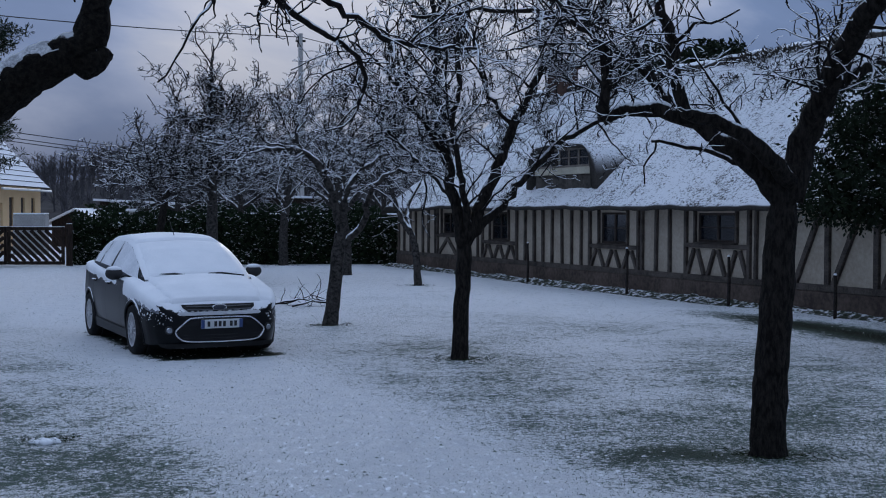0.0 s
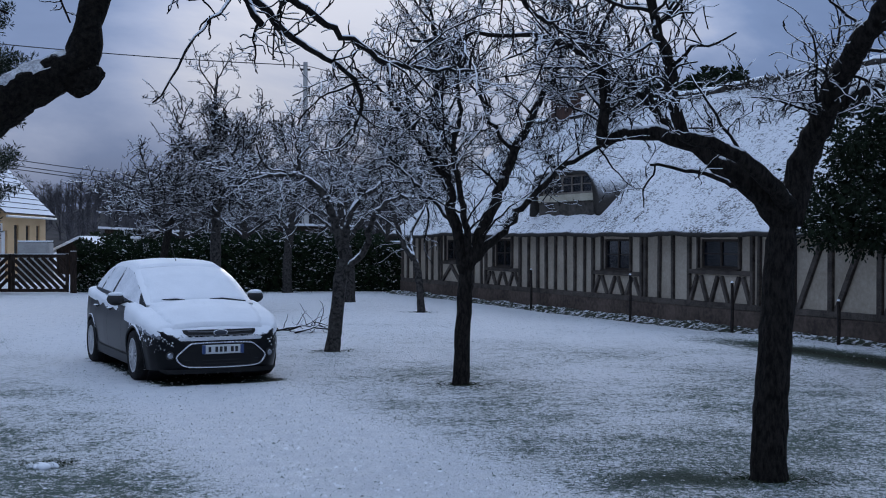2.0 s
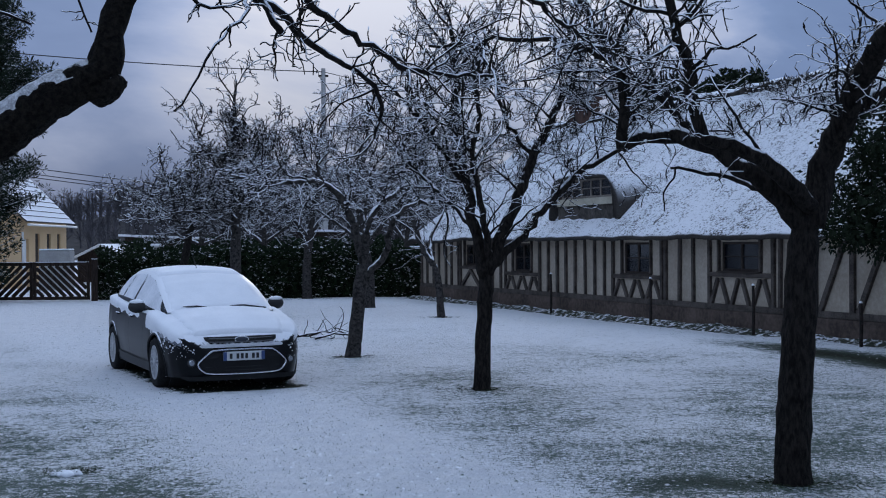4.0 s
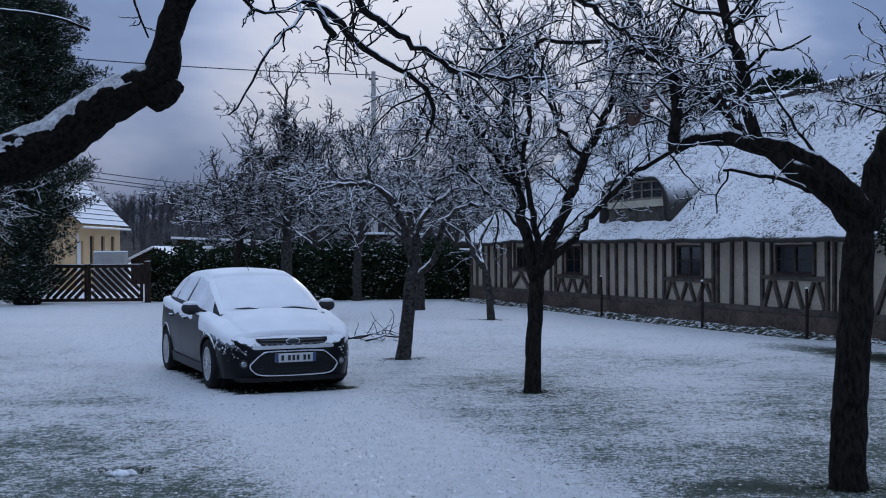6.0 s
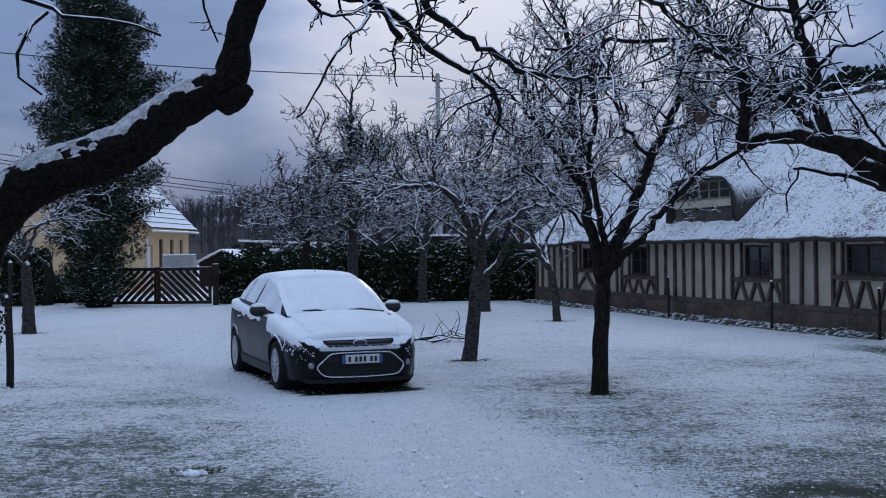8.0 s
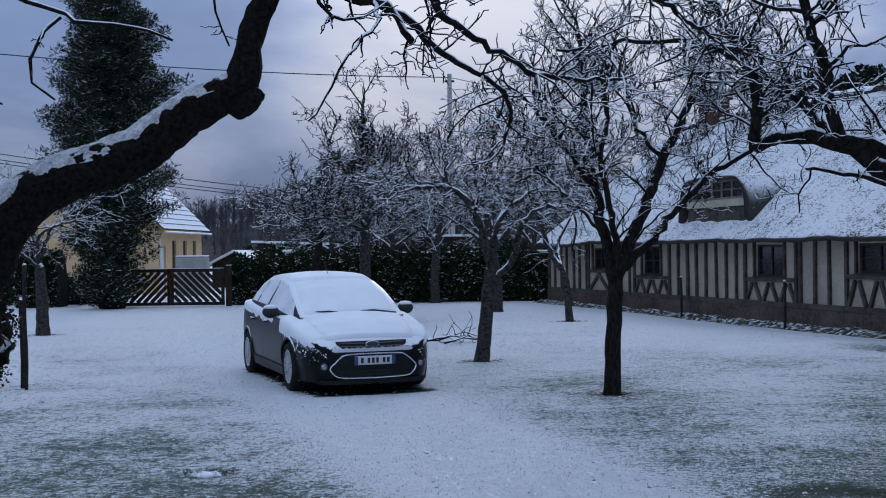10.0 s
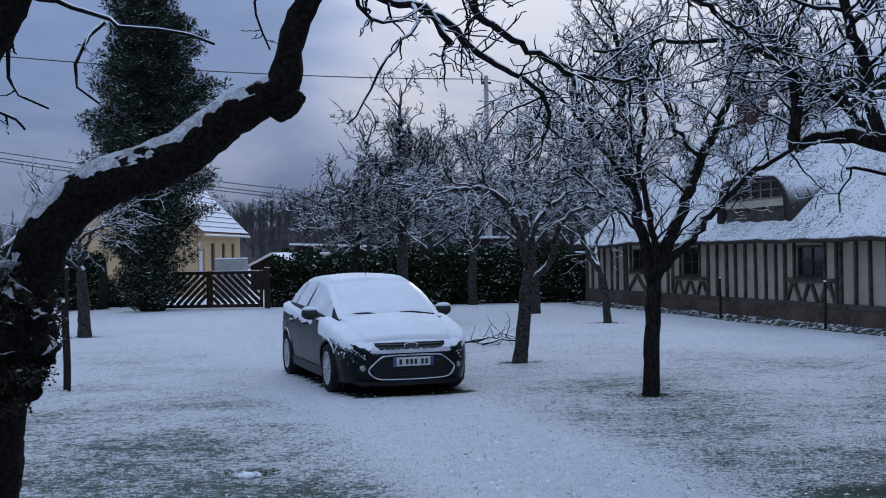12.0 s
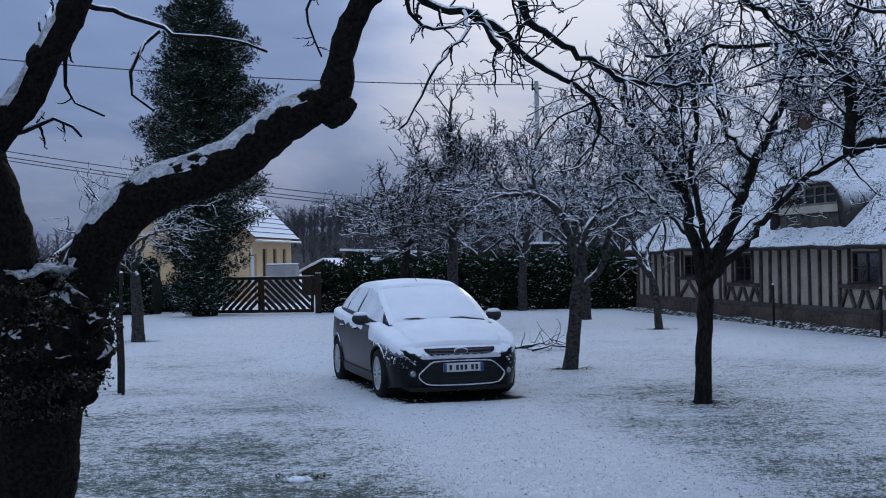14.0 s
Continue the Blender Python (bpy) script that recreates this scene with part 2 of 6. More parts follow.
class Tubes:
    """Collects tapered tubes into one mesh."""

    def __init__(self):
        self.v, self.f, self.n = [], [], 0

    def add(self, pts, radii, sides=5, rough=0.0):
        p = np.asarray(pts, float)
        t = np.gradient(p, axis=0)
        t /= np.linalg.norm(t, axis=1)[:, None] + 1e-9
        ref = np.array((0.0, 0.0, 1.0)) if abs(t[:, 2]).mean() < 0.8 else np.array((1.0, 0.0, 0.0))
        u = np.cross(t, ref)
        if sides > 5:
            # carry the frame along so that it does not twist
            for k in range(1, len(t)):
                u[k] = u[k - 1] - t[k] * u[k - 1].dot(t[k])
                u[k] /= np.linalg.norm(u[k]) + 1e-9
        u /= np.linalg.norm(u, axis=1)[:, None] + 1e-9
        w = np.cross(u, t)
        a = np.arange(sides) * 2 * np.pi / sides + np.pi / 2
        r = np.asarray(radii, float)[:, None]
        if rough:
            r = r * (1 + rough * np.random.uniform(-1, 1, (len(p), sides)))
        else:
            r = np.repeat(r, sides, 1)
        ring = p[:, None] + r[:, :, None] * (np.cos(a)[None, :, None] * u[:, None] + np.sin(a)[None, :, None] * w[:, None])
        self.v.append(ring.reshape(-1, 3))
        k, m = np.arange(len(p) - 1)[:, None] * sides, np.arange(sides)[None]
        q = np.stack([k + m, k + (m + 1) % sides, k + sides + (m + 1) % sides, k + sides + m], -1).reshape(-1, 4) + self.n
        self.f.extend(q.tolist())
        self.f.append([self.n + i for i in range(sides)][::-1])
        self.f.append([self.n + (len(p) - 1) * sides + i for i in range(sides)])
        self.n += len(p) * sides

    def add_many(self, lines, sides):
        """Many thin tubes of one length at once."""
        if not lines:
            return
        p, r = np.stack([q[0] for q in lines]), np.stack([q[1] for q in lines])
        n, k = p.shape[:2]
        t = np.gradient(p, axis=1)
        t /= np.linalg.norm(t, axis=2)[:, :, None] + 1e-9
        steep = (abs(t[:, :, 2]).mean(1) > 0.8)[:, None, None]
        u = np.cross(t, np.where(steep, (1.0, 0.0, 0.0), (0.0, 0.0, 1.0)))
        u /= np.linalg.norm(u, axis=2)[:, :, None] + 1e-9
        w = np.cross(u, t)
        a = np.arange(sides) * 2 * np.pi / sides + np.pi / 2
        ring = p[:, :, None] + r[:, :, None, None] * (np.cos(a)[:, None] * u[:, :, None] + np.sin(a)[:, None] * w[:, :, None])
        self.v.append(ring.reshape(-1, 3))
        base = (np.arange(n) * k * sides)[:, None, None] + (np.arange(k - 1) * sides)[None, :, None]
        m = np.arange(sides)[None, None]
        q = np.stack([base + m, base + (m + 1) % sides, base + sides + (m + 1) % sides, base + sides + m], -1).reshape(-1, 4) + self.n
        self.f.extend(q.tolist())
        self.n += n * k * sides

    def data(self):
        return (np.concatenate(self.v).tolist(), self.f)


def smooth_line(pts, step, wobble=0.0):
    """A smooth way through a few points, resampled, with slight crooks."""
    p = np.asarray(pts, float)
    q = np.vstack([2 * p[0] - p[1], p, 2 * p[-1] - p[-2]])
    out_pts = []
    for i in range(1, len(q) - 2):
        n = max(1, int(np.linalg.norm(q[i + 1] - q[i]) / step))
        for t in np.arange(n) / n:
            a, b, c, d = q[i - 1:i + 3]
            out_pts.append(0.5 * (2 * b + (c - a) * t + (2 * a - 5 * b + 4 * c - d) * t * t + (3 * b - a - 3 * c + d) * t ** 3))
    out_pts.append(p[-1])
    out_pts = np.array(out_pts)
    if wobble:
        out_pts[1:-1] += np.random.normal(0, wobble, out_pts[1:-1].shape)
    return out_pts


def shoots(parents, per_metre, lengths, thick, finest, crook, lift, up, first=0.2, steps=5, blunt=0.35):
    """Crooked shoots along each parent (points, radii), bending up (lift > 0) or hanging; returns them as (points, radii)."""
    at, along, rad = [], [], []
    for p, r in parents:
        seg = np.sqrt((np.diff(p, axis=0) ** 2).sum(1)) + 1e-9
        run = np.concatenate([[0], np.cumsum(seg)])
        n = np.random.poisson(per_metre * run[-1])
        if not n:
            continue
        s = run[-1] * (first + (1 - first) * np.random.random(n))
        k = np.clip(np.searchsorted(run, s), 1, len(p) - 1)
        f = ((s - run[k - 1]) / seg[k - 1])[:, None]
        at.append(p[k - 1] * (1 - f) + p[k] * f)
        along.append((p[k] - p[k - 1]) / seg[k - 1][:, None])
        rad.append(np.asarray(r)[k])
    if not at:
        return []
    at, along, rad = np.concatenate(at), np.concatenate(along), np.concatenate(rad)
    n = len(at)
    d = np.random.normal(0, 1, (n, 3))
    d -= along * (d * along).sum(1)[:, None]
    d /= np.linalg.norm(d, axis=1)[:, None] + 1e-9
    d = d + along * np.random.uniform(0.1, 0.9, (n, 1)) + (0, 0, up)
    d /= np.linalg.norm(d, axis=1)[:, None]
    ln = np.random.uniform(*lengths, n)
    r0 = np.maximum(finest, np.minimum(0.75 * rad, thick * (0.6 + 0.6 * ln / lengths[1])))
    pts = [at]
    for _ in range(steps):
        d = d + np.random.normal(0, crook, (n, 3)) + (0, 0, lift)
        d /= np.linalg.norm(d, axis=1)[:, None] + 1e-9
        pts.append(pts[-1] + d * (ln / steps)[:, None])
    pts = np.stack(pts, 1)
    end = np.maximum(finest * 0.8, r0 * blunt)
    rr = r0[:, None] + (end - r0)[:, None] * np.linspace(0, 1, steps + 1)[None]
    return list(zip(pts, rr))


def arc_share(p):
    """How far along a line each of its points lies (0 to 1)."""
    run = np.concatenate([[0.0], np.cumsum(np.linalg.norm(np.diff(p, axis=0), axis=1))])
    return run / run[-1]


def orchard_tree(name, label, limbs, finest, density=1.0, reach=1.0, bark="bark", twig="twig", lift=0.02, wobble=0.012, spurs=9.0, group="orchard trees", cat="tree", low=0.0):
    """limbs: name, points, first and last radius. The first is the trunk."""
    base = Vector(limbs[0][1][0])
    root = thing(name, label, cat, Matrix.Translation((base.x, base.y, 0)), group)
    off = np.array((base.x, base.y, 0.0))
    lines = []
    for k, (nm, pts, r0, r1) in enumerate(limbs):
        close = bark == "bark_near"
        p = smooth_line(np.asarray(pts, float) - off, 0.03 if close else 0.09, 0.002 if close else 0.004 if nm == "trunk" else wobble)
        if isinstance(r0, tuple):
            rad = np.interp(arc_share(p), arc_share(np.asarray(pts, float)), r0)
            r0 = r0[0]
        else:
            rad = np.linspace(0, 1, len(p))
            rad = r0 * (1 - rad) + r1 * rad
        if nm == "trunk":
            h = p[:, 2] - p[0, 2]
            rad = rad + r0 * 0.22 * np.exp(-h / 0.08)
            rad[-3:] *= (0.92, 0.72, 0.3)
        tube = Tubes()
        tube.add(p, rad, 26 if close else 16 if r0 > 0.05 else 8, 0.03 if close else 0.05)
        if r0 > 0.05:
            # bark ridges and swellings
            amp = 0.012 if close else 0.010
            tube.v[0] = np.array([np.array(q) + np.array(noise.noise_vector(Vector(q) * 9)) * amp + np.array(noise.noise_vector(Vector((q[0] * 32, q[1] * 32, q[2] * 14)))) * amp * 0.7 for q in tube.v[0]])
        part("trunk" if nm == "trunk" else "limb", tube.data(), M[bark], root, smooth=True)
        if nm != "trunk":
            lines.append((p, rad))
    a = shoots(lines, 5.6 * density, (0.35 * reach, 1.15 * reach), 0.016, finest * 1.8, 0.20, lift, 0.22, 0.10, 8)
    a = [q for q in a if q[0][:, 2].min() > low or np.random.random() < 0.22]
    b = shoots(a, 9.0 * density, (0.14 * reach, 0.55 * reach), 0.008, finest * 1.25, 0.30, lift, 0.12, 0.08, 6)
    b = [q for q in b if q[0][:, 2].min() > low - 0.15 or np.random.random() < 0.4]
    c = shoots(b, spurs * density, (0.03, 0.17 * reach), 0.005, finest * 1.1, 0.5, lift, 0.15, 0.05, 3, 0.75)
    small = Tubes()
    for p, r in a:
        if finest < 0.0065:
            big = Tubes()
            big.add(p, r, 6)
            part("branch", big.data(), M[twig], root, smooth=True)
        else:
            small.add(p, r, 5)
    small.add_many(b, 4)
    small.add_many(c, 3)
    tagged(part("crown", small.data(), M[twig], root, "fine bare twigs edged with snow"), kind="stuff")
    return root


def foliage(centres, sizes, per, leaf, droop=0.0, flat=0.6):
    """Clumps of small pointed leaves round centres: verts and faces."""
    vs, fs, n = [], [], 0
    for c, s in zip(centres, sizes):
        d = np.random.normal(0, 1, (per, 3))
        d /= np.linalg.norm(d, axis=1)[:, None]
        p = np.asarray(c) + d * (s * np.random.uniform(0.35, 1.0, (per, 1))) * (1, 1, 0.8)
        a = d + np.random.normal(0, 0.5, (per, 3)) + (0, 0, -droop)
        a /= np.linalg.norm(a, axis=1)[:, None]
        b = np.cross(a, np.random.normal(0, 1, (per, 3)))
        b /= np.linalg.norm(b, axis=1)[:, None]
        ln = leaf * np.random.uniform(0.6, 1.4, (per, 1))
        quad = np.stack([p, p + a * ln * 0.5 + b * ln * flat * 0.5, p + a * ln, p + a * ln * 0.5 - b * ln * flat * 0.5], 1)
        vs.append(quad.reshape(-1, 3))
        fs.extend((np.arange(per * 4).reshape(-1, 4) + n).tolist())
        n += per * 4
    return (np.concatenate(vs).tolist(), fs)


# ---------------------------------------------------------------- ground
def height(x, y):
    return 0.05 * noise.noise((x * 0.12, y * 0.12, 3.0)) + 0.018 * noise.noise((x * 0.8, y * 0.8, 7.0))


def drive(x, y):
    """How much a place belongs to the snowy wheel tracks from the gate (0 to 1)."""
    mid = np.interp(y, [4, 9, 13, 16, 20, 26, 34, 40], [1.3, 0.2, -1.2, -2.3, -4.0, -6.2, -8.6, -10.6])
    return float(np.clip(1.9 - abs(x - mid) / 0.95, 0, 1))


def bared_or_shaded(x, y):
    """Where grass or earth lies bare: under the car, with its contact shade painted in, and in a strip before the
    cottage.
    """
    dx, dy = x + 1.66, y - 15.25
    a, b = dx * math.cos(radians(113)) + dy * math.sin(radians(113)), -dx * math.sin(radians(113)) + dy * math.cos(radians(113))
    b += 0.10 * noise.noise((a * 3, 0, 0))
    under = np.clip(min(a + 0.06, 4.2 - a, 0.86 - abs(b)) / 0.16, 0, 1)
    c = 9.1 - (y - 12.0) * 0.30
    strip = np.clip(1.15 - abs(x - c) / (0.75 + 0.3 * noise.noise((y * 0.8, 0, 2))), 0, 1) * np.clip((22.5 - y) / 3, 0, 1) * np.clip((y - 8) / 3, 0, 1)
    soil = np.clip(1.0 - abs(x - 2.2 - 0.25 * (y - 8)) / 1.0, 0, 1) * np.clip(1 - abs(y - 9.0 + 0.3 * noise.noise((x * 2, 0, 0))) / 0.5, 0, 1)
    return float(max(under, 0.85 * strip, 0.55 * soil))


def thin(x, y):
    """Where the snow lies thin and the frosted grass shows (0 to 1)."""
    wob = 0.5 * noise.noise((x * 0.5, y * 0.5, 11.0)) + 0.3 * noise.noise((x * 1.7, y * 1.7, 13.0))
    total = float(np.interp(y, [6, 9, 12, 16, 22, 30], [0.85, 0.85, 0.78, 0.55, 0.24, 0.08]))
    for cx, cy, rx, ry, f in ((-2.6, 9.0, 1.9, 1.7, 1.0), (3.0, 10.2, 2.6, 1.6, 1.0), (1.2, 13.0, 1.6, 1.3, 0.75), (0.9, 17.2, 1.6, 1.6, 0.7), (5.6, 14.5, 2.0, 1.4, 0.6), (-4.6, 13.0, 1.6, 1.6, 0.5), (6.0, 19.0, 2.4, 0.9, 0.5), (-5.0, 8.0, 2.0, 2.0, 0.8)):
        q = ((x - cx) / rx) ** 2 + ((y - cy) / ry) ** 2
        total = max(total, f * math.exp(-0.9 * q))
    return float(np.clip(total * (1 + wob) + 0.25 * wob, 0, 1)) * (1 - 0.9 * drive(x, y) ** 1.5)


def ground_sheet():
    xs = np.concatenate([[-3000, -800, -250, -90, -45], np.arange(-26, 16.1, 0.16), [32, 60, 200, 800, 3000]])
    ys = np.concatenate([[-1500, -300, -60, -15, -4], np.arange(2, 50.1, 0.16), [60, 90, 200, 800, 4000]])
    verts, faces = [], []
    for y in ys:
        for x in xs:
            near = -27 < x < 17 and 2 <= y <= 51
            verts.append((x, y, height(x, y) if near else 0.0))
    w = len(xs)
    for j in range(len(ys) - 1):
        for i in range(w - 1):
            faces.append((j * w + i, j * w + i + 1, (j + 1) * w + i + 1, (j + 1) * w + i))
    me = bpy.data.meshes.new("ground")
    me.from_pydata(verts, [], faces)
    me.polygons.foreach_set("use_smooth", [True] * len(faces))
    at = me.attributes.new("track", "FLOAT", "POINT")
    at.data.foreach_set("value", [drive(v[0], v[1]) if 3 < v[1] < 45 else 0.0 for v in verts])
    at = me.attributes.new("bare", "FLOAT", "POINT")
    at.data.foreach_set("value", [bared_or_shaded(v[0], v[1]) if 3 < v[1] < 25 and -8 < v[0] < 14 else 0.0 for v in verts])
    at = me.attributes.new("thin", "FLOAT", "POINT")
    at.data.foreach_set("value", [thin(v[0], v[1]) if 3 < v[1] < 45 else 0.1 for v in verts])
    m = material("snowy_lawn", SNOW, 0.85)
    nt = m.node_tree
    tr = nt.nodes.new("ShaderNodeAttribute")
    tr.attribute_name = "track"
    fleck = noise_node(m, 55, 4, 0.7)
    fine, mid, wide = noise_node(m, 18, 6, 0.78), noise_node(m, 4.5, 5, 0.65), noise_node(m, 0.30, 3, 0.5)
    grass = mix_node(m, range_node(m, fine, 0.35, 0.7), (0.036, 0.056, 0.046), (0.14, 0.19, 0.158))
    snow = mix_node(m, range_node(m, mid, 0.3, 0.7), (0.78, 0.795, 0.82), (0.90, 0.905, 0.915))
    cover = math_node(m, "MULTIPLY_ADD", math_node(m, "MULTIPLY_ADD", fleck, 0.6, math_node(m, "MULTIPLY", fine, 0.7)), 1.35, math_node(m, "MULTIPLY_ADD", mid, 0.45, math_node(m, "MULTIPLY", wide, 0.30)))
    ba = nt.nodes.new("ShaderNodeAttribute")
    ba.attribute_name = "bare"
    th = nt.nodes.new("ShaderNodeAttribute")
    th.attribute_name = "thin"
    cover = math_node(m, "MULTIPLY_ADD", th.outputs["Fac"], 0.27, cover)
    cover = math_node(m, "MULTIPLY_ADD", tr.outputs["Fac"], -0.03, cover)
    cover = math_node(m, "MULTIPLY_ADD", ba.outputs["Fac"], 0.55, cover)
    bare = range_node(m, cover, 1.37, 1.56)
    # near-black grass on bare ground; under the car this paints its contact shade
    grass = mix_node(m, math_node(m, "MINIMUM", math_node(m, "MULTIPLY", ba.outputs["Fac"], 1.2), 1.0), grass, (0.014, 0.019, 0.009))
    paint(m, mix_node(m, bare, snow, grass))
    bump(m, math_node(m, "MULTIPLY_ADD", mid, 1.5, math_node(m, "ADD", fine, fleck)), 0.9, 0.04)
    me.materials.append(m)
    return tagged(new("ground", me), "lawn under thin patchy snow with grass showing through", "ground", "", "structure")


ground = ground_sheet()


def grass_blades():
    """Blades that stand out of the thin snow, thicker off the wheel tracks."""
    vs, fs, n = [], [], 0
    rng = np.random.default_rng(5)
    while n < 110000:
        y = 5.5 + 24 * rng.random() ** 1.6
        x = rng.uniform(-0.30, 0.42) * (y + 2) * 1.15
        if rng.random() > 0.08 + 0.8 * thin(x, y):
            continue
        h, a, lean = rng.uniform(0.006, 0.026), rng.uniform(0, 6.28), rng.normal(0, 0.014, 2)
        w, z = rng.uniform(0.002, 0.0045), height(x, y) - 0.005
        c, s = math.cos(a) * w, math.sin(a) * w
        vs += [(x - c, y - s, z), (x + c, y + s, z), (x + lean[0], y + lean[1], z + h)]
        fs.append((n * 3, n * 3 + 1, n * 3 + 2))
        n += 1
    # small crumbs of turf and litter
    for _ in range(2500):
        y = 6.0 + 22 * rng.random() ** 1.5
        x = rng.uniform(-0.30, 0.42) * (y + 2) * 1.15
        z, k = height(x, y), len(vs)
        r = 0.003 + 0.012 * rng.random() ** 2.5
        a = rng.uniform(0, 6.28)
        for q in range(3):
            vs.append((x + r * 1.6 * math.cos(a + q * 2.1), y + r * math.sin(a + q * 2.1), z + 0.002))
        vs.append((x, y, z + r * rng.uniform(0.4, 1.0)))
        fs += [(k, k + 1, k + 3), (k + 1, k + 2, k + 3), (k + 2, k, k + 3)]
    m = rough_two("grass_blade", (0.045, 0.068, 0.05), (0.19, 0.25, 0.205), 3, 0.7, 0.8)
    return lone("grass", (vs, fs), m, "short green grass blades poking through thin snow", "grass", "stuff")


grass_blades()


def snow_crumbs():
    """Low lumps of snow between the blades, thickest in the trodden wheel tracks."""
    rng = np.random.default_rng(15)
    vs, fs = [], []
    for _ in range(42000):
        y = 6.5 + 19 * rng.random() ** 1.5
        x = rng.uniform(-0.32, 0.44) * (y + 2) * 1.1
        if rng.random() > 0.10 + 0.6 * drive(x, y):
            continue
        r, a, z, k = 0.005 + 0.020 * rng.random() ** 2, rng.uniform(0, 6.28), height(x, y) - 0.002, len(vs)
        for q in range(5):
            e = r * rng.uniform(0.7, 1.3)
            vs.append((x + e * math.cos(a + q * 1.257), y + e * math.sin(a + q * 1.257), z))
        vs.append((x + rng.normal(0, 0.2) * r, y + rng.normal(0, 0.2) * r, z + r * rng.uniform(0.25, 0.55)))
        fs += [(k + q, k + (q + 1) % 5, k + 5) for q in range(5)]
    lone("snow_crumbs", (vs, fs), M["snow"], "small loose crumbs of snow on the lawn", "snow", "stuff", True)


snow_crumbs()

# ---------------------------------------------------------------- thatched house
HOUSE = Matrix.Translation((1.6, 40.0, 0)) @ Matrix.Rotation(math.atan2(-17, 6), 4, "Z")
# local: x runs along the front from the far end, y into the house
FAR, NEAR, DEEP = -0.6, 27.0, 6.4
house = thing("thatched_house", "long half-timbered cottage with snow-covered thatched roof beside the lawn", "house", HOUSE)


def wall_with_holes(x0, x1, z0, z1, holes, thick):
    """A wall in the local xz plane, its outer face at y = 0, with openings through it."""
    bm = bmesh.new()
    cuts = sorted({x0, x1, *[h[0] for h in holes], *[h[1] for h in holes]})
    for a, b in zip(cuts, cuts[1:]):
        inside = [h for h in holes if h[0] <= a and h[1] >= b]
        spans, z = [], z0
        for h in sorted(inside, key=lambda q: q[2]):
            spans.append((z, h[2]))
            z = h[3]
        spans.append((z, z1))
        for lo, hi in spans:
            if hi - lo > 0.01:
                box(bm, (a, 0, lo), (b, thick, hi))
    bmesh.ops.remove_doubles(bm, verts=bm.verts, dist=0.0005)
    return bm


WINDOWS = [(3.05, 3.95, 1.14, 1.75), (6.40, 7.45, 1.02, 1.78), (12.25, 13.40, 1.07, 1.78), (16.08, 17.36, 1.19, 1.78)]
part("wall", wall_with_holes(FAR, NEAR, 0.34, 2.16, WINDOWS, 0.3), M["daub"], house, "cream daub between timbers")
part("wall", boxed((FAR, 0.301, -0.1), (FAR + 0.3, DEEP, 2.16), None, 0), M["daub"], house)
part("wall", boxed((NEAR - 0.3, 0.301, -0.1), (NEAR, DEEP, 2.16), None, 0), M["daub"], house)
part("wall", boxed((FAR + 0.3, DEEP - 0.3, -0.1), (NEAR - 0.3, DEEP, 2.16), None, 0), M["daub"], house)
part("plinth", boxed((FAR - 0.05, -0.07, -0.2), (NEAR, 0.1, 0.40), None, 0.02), M["plinth"], house, "dark brick plinth")


def timber(a, b, wide=0.13, parent=house):
    part("timber", beam((a[0], -0.02, a[1]), (b[0], -0.02, b[1]), wide, 0.09, 0.008, (0, 1, 0)), M["timber"], parent)


timber((FAR, 0.45), (NEAR, 0.47), 0.12)
random.seed(4)
bays = [(2.69, 4.20), (5.87, 7.98), (11.79, 13.90), (15.71, 17.80)]
x = FAR + 0.1
while x < 18.6:
    if not any(a - 0.12 < x < b + 0.12 for a, b in bays):
        timber((x + random.uniform(-0.02, 0.02), 0.5), (x + random.uniform(-0.03, 0.03), 2.14), random.uniform(0.06, 0.095))
    x += 0.50 + random.uniform(-0.05, 0.05)
for (a, b), (w0, w1, z0, z1) in zip(bays, WINDOWS):
    for e in (a, b):
        timber((e, 0.5), (e, 2.14), 0.09)
    timber((a, z0 - 0.07), (b, z0 - 0.07), 0.09)
    for e in (w0 - 0.05, w1 + 0.05):
        timber((e, z0), (e, 2.14), 0.06)
    n = 2 if b - a < 1.8 else 3
    step = (b - a) / n
    if n == 2:
        timber((a + 0.1, 0.52), (a + 0.5 * step * 2, z0 - 0.15), 0.10)
        timber((b - 0.1, 0.52), (b - 0.5 * step * 2, z0 - 0.15), 0.10)
    else:
        q = (b - a) / 6
        for i in range(6):
            lo, hi = (0.52, z0 - 0.15) if i % 2 == 0 else (z0 - 0.15, 0.52)
            timber((a + q * i + 0.06, lo), (a + q * (i + 1) - 0.06, hi), 0.085)
for k, sgn in ((19.0, 1), (20.0, 1), (21.2, 1), (22.6, -1), (24.0, 1)):
    timber((k, 0.5), (k, 2.14), 0.12)
    timber((k + 0.15, 0.52), (k + 0.95, 2.1), 0.11)


